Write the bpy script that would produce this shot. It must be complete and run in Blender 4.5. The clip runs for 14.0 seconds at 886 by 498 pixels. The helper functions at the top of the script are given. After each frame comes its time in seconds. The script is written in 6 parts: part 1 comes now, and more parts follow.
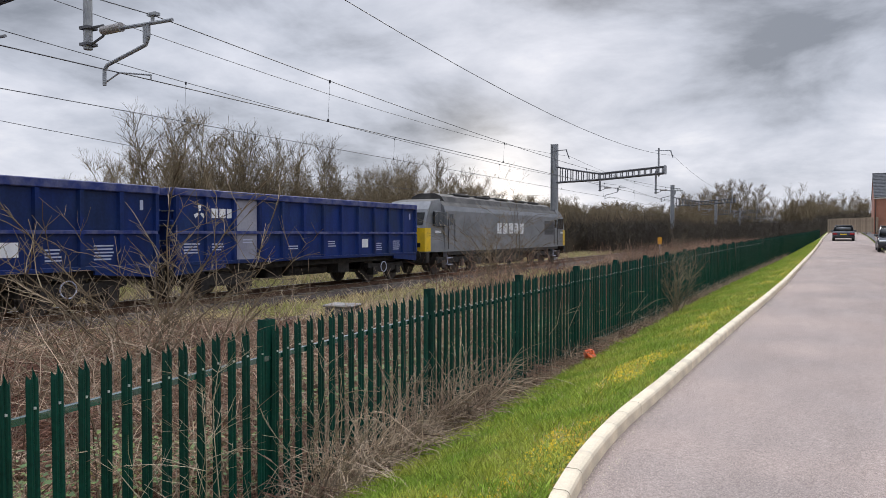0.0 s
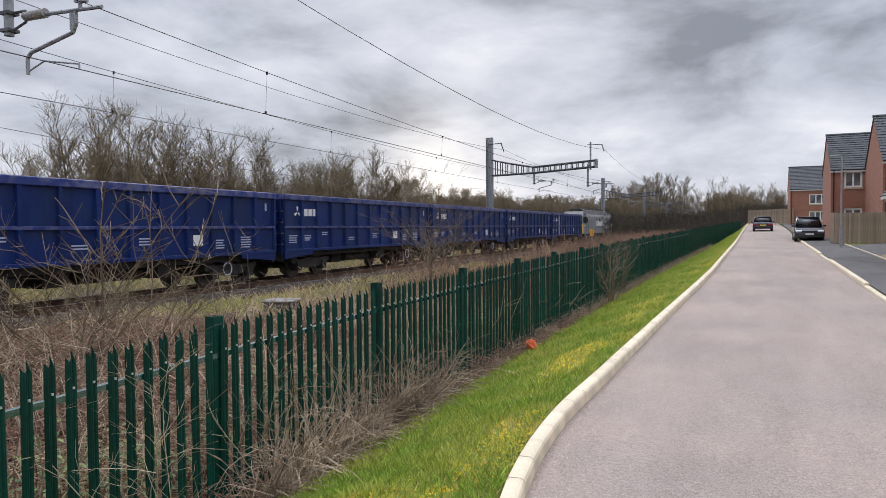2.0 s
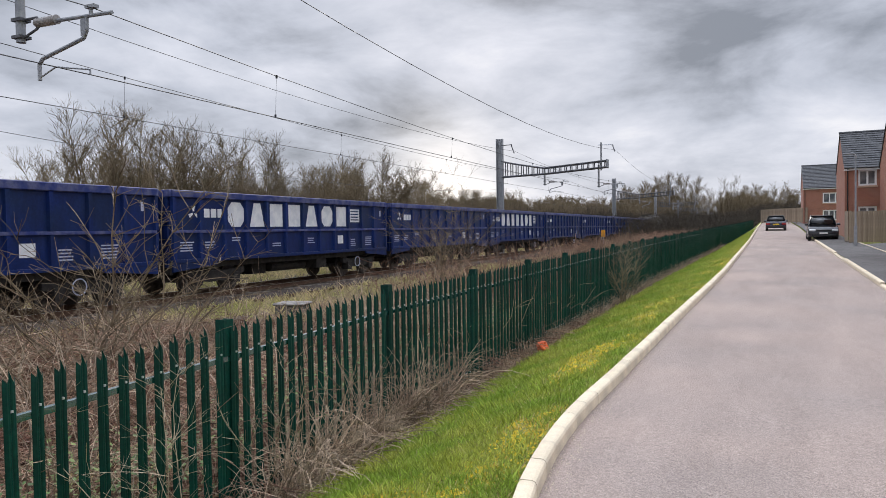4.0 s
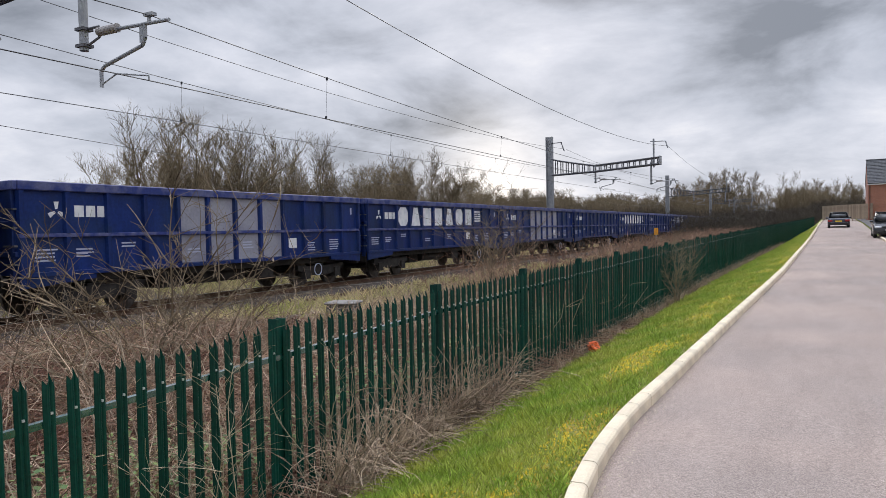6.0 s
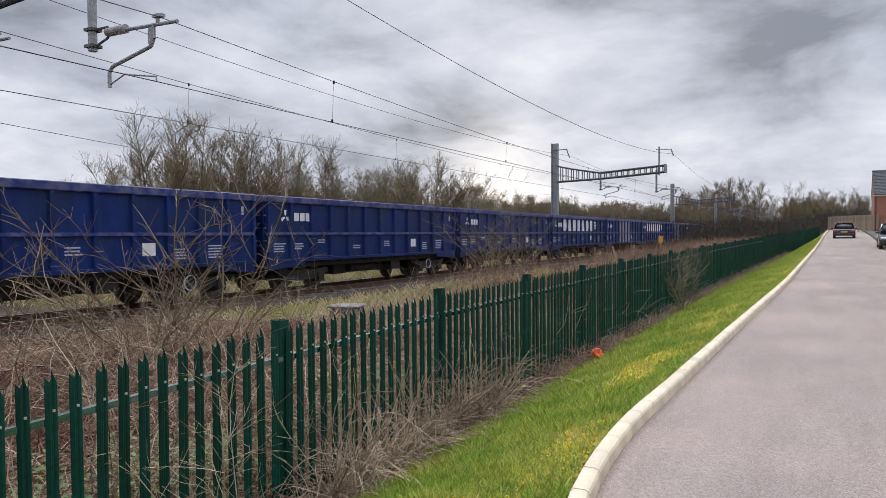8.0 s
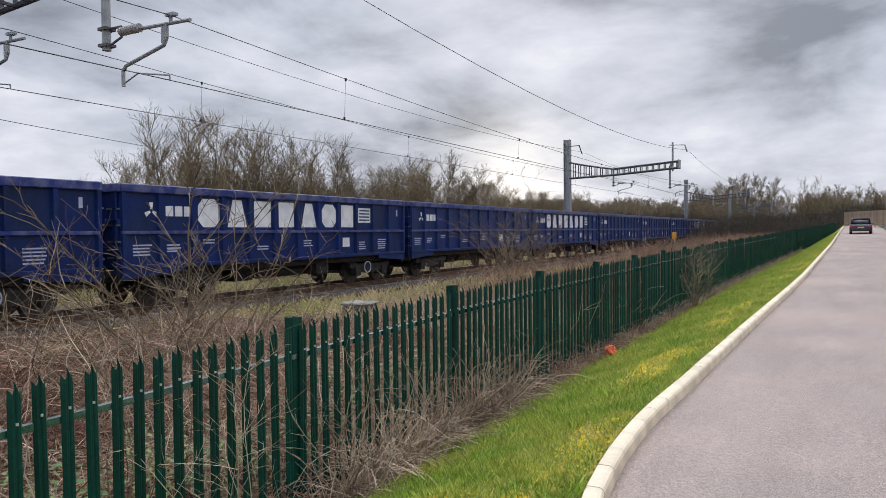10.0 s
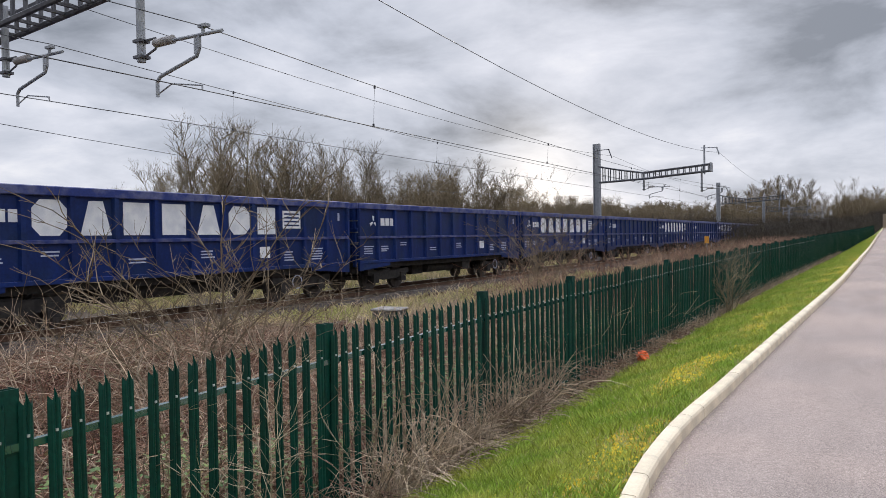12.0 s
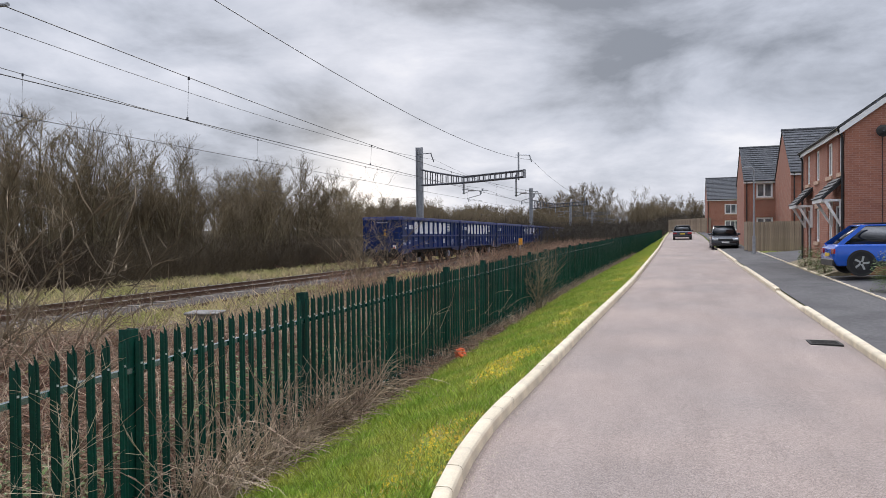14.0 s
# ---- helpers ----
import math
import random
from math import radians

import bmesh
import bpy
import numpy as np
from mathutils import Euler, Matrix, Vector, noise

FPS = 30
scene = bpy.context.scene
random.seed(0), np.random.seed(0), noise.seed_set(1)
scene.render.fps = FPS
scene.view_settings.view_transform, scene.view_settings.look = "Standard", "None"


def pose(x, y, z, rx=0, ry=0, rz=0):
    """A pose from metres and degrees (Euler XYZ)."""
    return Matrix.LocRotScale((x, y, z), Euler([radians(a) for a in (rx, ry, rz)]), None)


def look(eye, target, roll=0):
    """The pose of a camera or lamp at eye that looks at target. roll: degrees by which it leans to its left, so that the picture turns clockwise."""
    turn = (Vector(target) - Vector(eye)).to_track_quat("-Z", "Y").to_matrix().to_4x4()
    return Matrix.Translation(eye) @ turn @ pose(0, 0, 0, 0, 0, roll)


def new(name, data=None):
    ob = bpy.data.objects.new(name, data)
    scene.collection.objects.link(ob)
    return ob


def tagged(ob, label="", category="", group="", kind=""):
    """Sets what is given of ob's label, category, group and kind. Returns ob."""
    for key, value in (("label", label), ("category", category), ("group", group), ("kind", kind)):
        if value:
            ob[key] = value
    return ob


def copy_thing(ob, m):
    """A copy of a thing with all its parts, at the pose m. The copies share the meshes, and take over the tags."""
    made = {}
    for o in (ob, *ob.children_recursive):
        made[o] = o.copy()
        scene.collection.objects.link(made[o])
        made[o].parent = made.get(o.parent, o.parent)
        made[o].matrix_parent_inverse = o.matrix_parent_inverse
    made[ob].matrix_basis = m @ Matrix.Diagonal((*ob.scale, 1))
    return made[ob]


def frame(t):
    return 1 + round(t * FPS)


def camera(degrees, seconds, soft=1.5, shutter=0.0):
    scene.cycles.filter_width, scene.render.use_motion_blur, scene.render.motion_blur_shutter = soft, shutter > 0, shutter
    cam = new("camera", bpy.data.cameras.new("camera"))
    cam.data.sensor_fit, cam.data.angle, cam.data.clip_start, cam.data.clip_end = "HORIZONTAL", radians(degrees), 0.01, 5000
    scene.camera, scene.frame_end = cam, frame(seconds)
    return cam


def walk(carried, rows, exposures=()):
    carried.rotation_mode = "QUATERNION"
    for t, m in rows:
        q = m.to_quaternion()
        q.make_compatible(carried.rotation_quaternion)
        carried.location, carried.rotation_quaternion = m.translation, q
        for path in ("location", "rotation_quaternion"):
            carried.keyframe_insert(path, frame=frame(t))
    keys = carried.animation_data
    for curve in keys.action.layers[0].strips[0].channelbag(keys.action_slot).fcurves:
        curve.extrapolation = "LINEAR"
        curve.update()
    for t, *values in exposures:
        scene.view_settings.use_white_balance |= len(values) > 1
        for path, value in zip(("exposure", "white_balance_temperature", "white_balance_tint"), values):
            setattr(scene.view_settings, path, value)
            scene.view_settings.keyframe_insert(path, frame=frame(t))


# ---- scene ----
cam = camera(64.4, 14.0, soft=0.85)
PATH = [
    (0, (0.357, -0.209, 1.969), (-0.623, 1.534, 1.927), -0.0),
    (0.5, (0.349, -0.211, 1.969), (-0.53, 1.585, 1.911), -0.2),
    (1, (0.297, -0.258, 1.97), (-0.538, 1.559, 1.903), -0.2),
    (1.5, (0.266, -0.296, 1.973), (-0.554, 1.527, 1.909), -0.3),
    (2, (0.244, -0.299, 1.976), (-0.571, 1.526, 1.914), -0.4),
    (2.5, (0.246, -0.297, 1.967), (-0.568, 1.53, 1.911), -0.5),
    (5, (0.242, -0.257, 1.97), (-0.659, 1.527, 1.91), -1.2),
    (5.5, (0.247, -0.259, 1.975), (-0.694, 1.504, 1.915), -1.3),
    (6, (0.242, -0.255, 1.973), (-0.727, 1.494, 1.917), -1.2),
    (6.5, (0.241, -0.249, 1.966), (-0.74, 1.493, 1.916), -0.9),
    (7, (0.233, -0.268, 1.964), (-0.748, 1.474, 1.917), -0.6),
    (7.5, (0.239, -0.261, 1.963), (-0.739, 1.483, 1.922), -0.4),
    (10, (0.225, -0.239, 1.959), (-0.784, 1.487, 1.91), -0.6),
    (10.5, (0.216, -0.237, 1.963), (-0.819, 1.473, 1.912), -1.0),
    (11, (0.209, -0.233, 1.952), (-0.855, 1.46, 1.905), -1.2),
    (11.5, (0.218, -0.249, 1.958), (-0.867, 1.431, 1.919), -1.2),
    (12, (0.21, -0.239, 1.961), (-0.869, 1.445, 1.929), -1.0),
    (12.5, (0.208, -0.297, 1.955), (-0.813, 1.423, 1.928), -0.7),
    (13, (0.205, -0.312, 1.961), (-0.708, 1.467, 1.931), -0.6),
    (13.5, (0.238, -0.301, 1.963), (-0.536, 1.543, 1.93), -0.6),
    (14, (0.26, -0.245, 1.957), (-0.372, 1.652, 1.921), -0.6),
]
walk(cam, [(t, look(eye, target, roll)) for t, eye, target, roll in PATH])

# ---- world, sun ----
SUN_YAW, SUN_EL = 22.0, 24.0   # degrees left of the road's line, above the horizon


def build_world():
    w = bpy.data.worlds.new("overcast")
    scene.world = w
    w.use_nodes = True
    nt = w.node_tree
    nt.nodes.clear()
    N, L = nt.nodes.new, nt.links.new
    out, bg = N("ShaderNodeOutputWorld"), N("ShaderNodeBackground")
    tc, sep = N("ShaderNodeTexCoord"), N("ShaderNodeSeparateXYZ")
    L(tc.outputs["Generated"], sep.inputs[0])

    def m(op, a, b=None, c=None):
        n = N("ShaderNodeMath")
        n.operation = op
        for k, v in enumerate((a, b, c)):
            if v is None:
                continue
            if isinstance(v, (int, float)):
                n.inputs[k].default_value = v
            else:
                L(v, n.inputs[k])
        return n.outputs[0]

    up = m("MAXIMUM", sep.outputs[2], 0.0)
    den = m("ADD", up, 0.30)
    comb = N("ShaderNodeCombineXYZ")
    L(m("DIVIDE", sep.outputs[0], den), comb.inputs[0])
    L(m("DIVIDE", sep.outputs[1], den), comb.inputs[1])
    L(m("MULTIPLY", up, 2.2), comb.inputs[2])
    turn = N("ShaderNodeMapping")
    turn.inputs["Rotation"].default_value = (0, 0, radians(-12))
    turn.inputs["Scale"].default_value = (1.0, 0.95, 1.0)
    turn.inputs["Location"].default_value = (3.1, 0.7, 0.4)
    L(comb.outputs[0], turn.inputs[0])
    n1, n2 = N("ShaderNodeTexNoise"), N("ShaderNodeTexNoise")
    for n, sc, det, ro, di in ((n1, 0.8, 4.0, 0.45, 0.1), (n2, 2.2, 8.0, 0.58, 0.2)):
        n.inputs["Scale"].default_value, n.inputs["Detail"].default_value = sc, det
        n.inputs["Roughness"].default_value = ro
        n.inputs["Distortion"].default_value = di
        L(turn.outputs[0], n.inputs["Vector"])
    cloud = m("ADD", m("MULTIPLY", n1.outputs[0], 0.52), m("MULTIPLY", n2.outputs[0], 0.48))
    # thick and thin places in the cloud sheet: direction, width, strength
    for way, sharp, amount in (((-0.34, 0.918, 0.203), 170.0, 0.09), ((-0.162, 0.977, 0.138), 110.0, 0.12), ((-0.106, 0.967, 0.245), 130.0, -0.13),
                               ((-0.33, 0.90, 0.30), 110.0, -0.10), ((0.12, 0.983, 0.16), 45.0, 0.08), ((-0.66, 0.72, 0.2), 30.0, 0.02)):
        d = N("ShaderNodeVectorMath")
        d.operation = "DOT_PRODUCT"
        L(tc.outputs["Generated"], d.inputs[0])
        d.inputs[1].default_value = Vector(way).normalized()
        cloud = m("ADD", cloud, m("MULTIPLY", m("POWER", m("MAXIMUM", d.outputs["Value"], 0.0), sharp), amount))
    ramp = N("ShaderNodeValToRGB")
    e = ramp.color_ramp.elements
    e[0].position, e[0].color = 0.37, (0.26, 0.285, 0.34, 1)
    e[1].position, e[1].color = 0.635, (0.95, 0.95, 1.0, 1)
    k = ramp.color_ramp.elements.new(0.48)
    k.color = (0.56, 0.595, 0.69, 1)
    k = ramp.color_ramp.elements.new(0.56)
    k.color = (0.74, 0.765, 0.86, 1)
    L(cloud, ramp.inputs[0])
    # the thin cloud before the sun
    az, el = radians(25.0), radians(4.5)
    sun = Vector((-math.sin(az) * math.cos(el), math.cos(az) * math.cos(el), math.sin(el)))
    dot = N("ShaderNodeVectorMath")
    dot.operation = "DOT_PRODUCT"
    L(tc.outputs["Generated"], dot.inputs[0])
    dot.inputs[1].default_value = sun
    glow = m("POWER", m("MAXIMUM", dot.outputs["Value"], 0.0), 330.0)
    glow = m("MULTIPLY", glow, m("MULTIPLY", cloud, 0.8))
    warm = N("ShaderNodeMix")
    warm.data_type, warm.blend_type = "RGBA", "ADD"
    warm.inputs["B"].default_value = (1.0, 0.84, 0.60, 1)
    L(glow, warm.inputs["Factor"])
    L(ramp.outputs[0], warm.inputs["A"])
    # clear sky above the cloud, faintly through it
    sky = N("ShaderNodeTexSky")
    sky.sky_type, sky.sun_disc = "NISHITA", False
    sky.sun_elevation, sky.sun_rotation = radians(SUN_EL), radians(-SUN_YAW)
    mix = N("ShaderNodeMix")
    mix.data_type, mix.blend_type = "RGBA", "ADD"
    mix.inputs["Factor"].default_value = 0.003
    L(warm.outputs["Result"], mix.inputs["A"])
    L(sky.outputs[0], mix.inputs["B"])
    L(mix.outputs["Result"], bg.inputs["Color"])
    # an overcast sky is brighter overhead
    L(m("ADD", 0.95, m("MULTIPLY", m("POWER", up, 4.0), 5.0)), bg.inputs["Strength"])
    L(bg.outputs[0], out.inputs[0])


build_world()
sun_data = bpy.data.lights.new("sun", "SUN")
sun_data.energy, sun_data.angle, sun_data.color = 0.9, radians(20), (1.0, 0.95, 0.88)
sun_ob = new("sun", sun_data)
sun_ob.matrix_world = look((0, 0, 60), (60 * math.sin(radians(SUN_YAW)), -60 * math.cos(radians(SUN_YAW)), 60 - 60 * math.tan(radians(SUN_EL + 12))))
scene.view_settings.exposure = 0.0


# ---- materials ----
def mat(name, col, rough=0.6, metal=0.0, col2=None, scale=8.0, fine=0.0, bump=0.0, bscale=60.0, rand=0.0, stretch=(1, 1, 1), spec=0.5, lo=0.42, hi=0.62, coat=0.0):
    """A surface of two tones in patches, a finer grain, a bump, and a change from piece to piece."""
    mt = bpy.data.materials.new(name)
    mt.use_nodes = True
    nt = mt.node_tree
    N, L = nt.nodes.new, nt.links.new
    b = nt.nodes["Principled BSDF"]
    b.inputs["Roughness"].default_value, b.inputs["Metallic"].default_value = rough, metal
    b.inputs["Specular IOR Level"].default_value = spec
    b.inputs["Coat Weight"].default_value = coat
    b.inputs["Base Color"].default_value = (*col, 1)
    tc, mp = N("ShaderNodeTexCoord"), N("ShaderNodeMapping")
    mp.inputs["Scale"].default_value = stretch
    L(tc.outputs["Object"], mp.inputs[0])
    last = None
    if col2 is not None:
        n = N("ShaderNodeTexNoise")
        n.inputs["Scale"].default_value, n.inputs["Detail"].default_value = scale, 6
        L(mp.outputs[0], n.inputs["Vector"])
        r = N("ShaderNodeValToRGB")
        r.color_ramp.elements[0].position, r.color_ramp.elements[0].color = lo, (*col, 1)
        r.color_ramp.elements[1].position, r.color_ramp.elements[1].color = hi, (*col2, 1)
        L(n.outputs[0], r.inputs[0])
        last = r.outputs[0]
    if fine:
        n = N("ShaderNodeTexNoise")
        n.inputs["Scale"].default_value, n.inputs["Detail"].default_value = bscale, 3
        L(mp.outputs[0], n.inputs["Vector"])
        r = N("ShaderNodeMapRange")
        r.inputs["From Min"].default_value, r.inputs["From Max"].default_value = 0.3, 0.7
        r.inputs["To Min"].default_value, r.inputs["To Max"].default_value = 1 - fine, 1 + fine
        L(n.outputs[0], r.inputs["Value"])
        h = N("ShaderNodeMix")
        h.data_type, h.blend_type = "RGBA", "MULTIPLY"
        h.inputs["Factor"].default_value = 1
        if last is None:
            h.inputs["A"].default_value = (*col, 1)
        else:
            L(last, h.inputs["A"])
        L(r.outputs[0], h.inputs["B"])
        last = h.outputs["Result"]
    if rand:
        o, r = N("ShaderNodeObjectInfo"), N("ShaderNodeMapRange")
        r.inputs["To Min"].default_value, r.inputs["To Max"].default_value = 1 - rand, 1 + rand
        L(o.outputs["Random"], r.inputs["Value"])
        h = N("ShaderNodeMix")
        h.data_type, h.blend_type = "RGBA", "MULTIPLY"
        h.inputs["Factor"].default_value = 1
        if last is None:
            h.inputs["A"].default_value = (*col, 1)
        else:
            L(last, h.inputs["A"])
        L(r.outputs[0], h.inputs["B"])
        last = h.outputs["Result"]
    if last is not None:
        L(last, b.inputs["Base Color"])
    if bump:
        n, bp = N("ShaderNodeTexNoise"), N("ShaderNodeBump")
        n.inputs["Scale"].default_value, n.inputs["Detail"].default_value = bscale, 4
        L(mp.outputs[0], n.inputs["Vector"])
        bp.inputs["Strength"].default_value, bp.inputs["Distance"].default_value = bump, 0.02
        L(n.outputs[0], bp.inputs["Height"])
        L(bp.outputs[0], b.inputs["Normal"])
    return mt


def island(mt, amount=0.3):
    """Vary a joined heap of pieces, piece by piece."""
    nt = mt.node_tree
    b = nt.nodes["Principled BSDF"]
    g, r, h = nt.nodes.new("ShaderNodeNewGeometry"), nt.nodes.new("ShaderNodeMapRange"), nt.nodes.new("ShaderNodeMix")
    r.inputs["To Min"].default_value, r.inputs["To Max"].default_value = 1 - amount, 1 + amount
    nt.links.new(g.outputs["Random Per Island"], r.inputs["Value"])
    h.data_type, h.blend_type = "RGBA", "MULTIPLY"
    h.inputs["Factor"].default_value = 1
    if b.inputs["Base Color"].links:
        nt.links.new(b.inputs["Base Color"].links[0].from_socket, h.inputs["A"])
    else:
        h.inputs["A"].default_value = b.inputs["Base Color"].default_value
    nt.links.new(r.outputs[0], h.inputs["B"])
    nt.links.new(h.outputs["Result"], b.inputs["Base Color"])
    return mt


def mottle(mt, scale, amount, detail=4.0, stretch=(1, 1, 1)):
    """One more scale of light and dark on a surface."""
    nt = mt.node_tree
    b = nt.nodes["Principled BSDF"]
    N, L = nt.nodes.new, nt.links.new
    tc, mp, n, r, h = N("ShaderNodeTexCoord"), N("ShaderNodeMapping"), N("ShaderNodeTexNoise"), N("ShaderNodeMapRange"), N("ShaderNodeMix")
    mp.inputs["Scale"].default_value = stretch
    n.inputs["Scale"].default_value, n.inputs["Detail"].default_value, n.inputs["Roughness"].default_value = scale, detail, 0.65
    r.inputs["From Min"].default_value, r.inputs["From Max"].default_value = 0.32, 0.68
    r.inputs["To Min"].default_value, r.inputs["To Max"].default_value = 1 - amount, 1 + amount
    h.data_type, h.blend_type = "RGBA", "MULTIPLY"
    h.inputs["Factor"].default_value = 1
    L(tc.outputs["Object"], mp.inputs[0])
    L(mp.outputs[0], n.inputs["Vector"])
    L(n.outputs[0], r.inputs["Value"])
    if b.inputs["Base Color"].links:
        L(b.inputs["Base Color"].links[0].from_socket, h.inputs["A"])
    else:
        h.inputs["A"].default_value = b.inputs["Base Color"].default_value
    L(r.outputs[0], h.inputs["B"])
    L(h.outputs["Result"], b.inputs["Base Color"])
    return mt


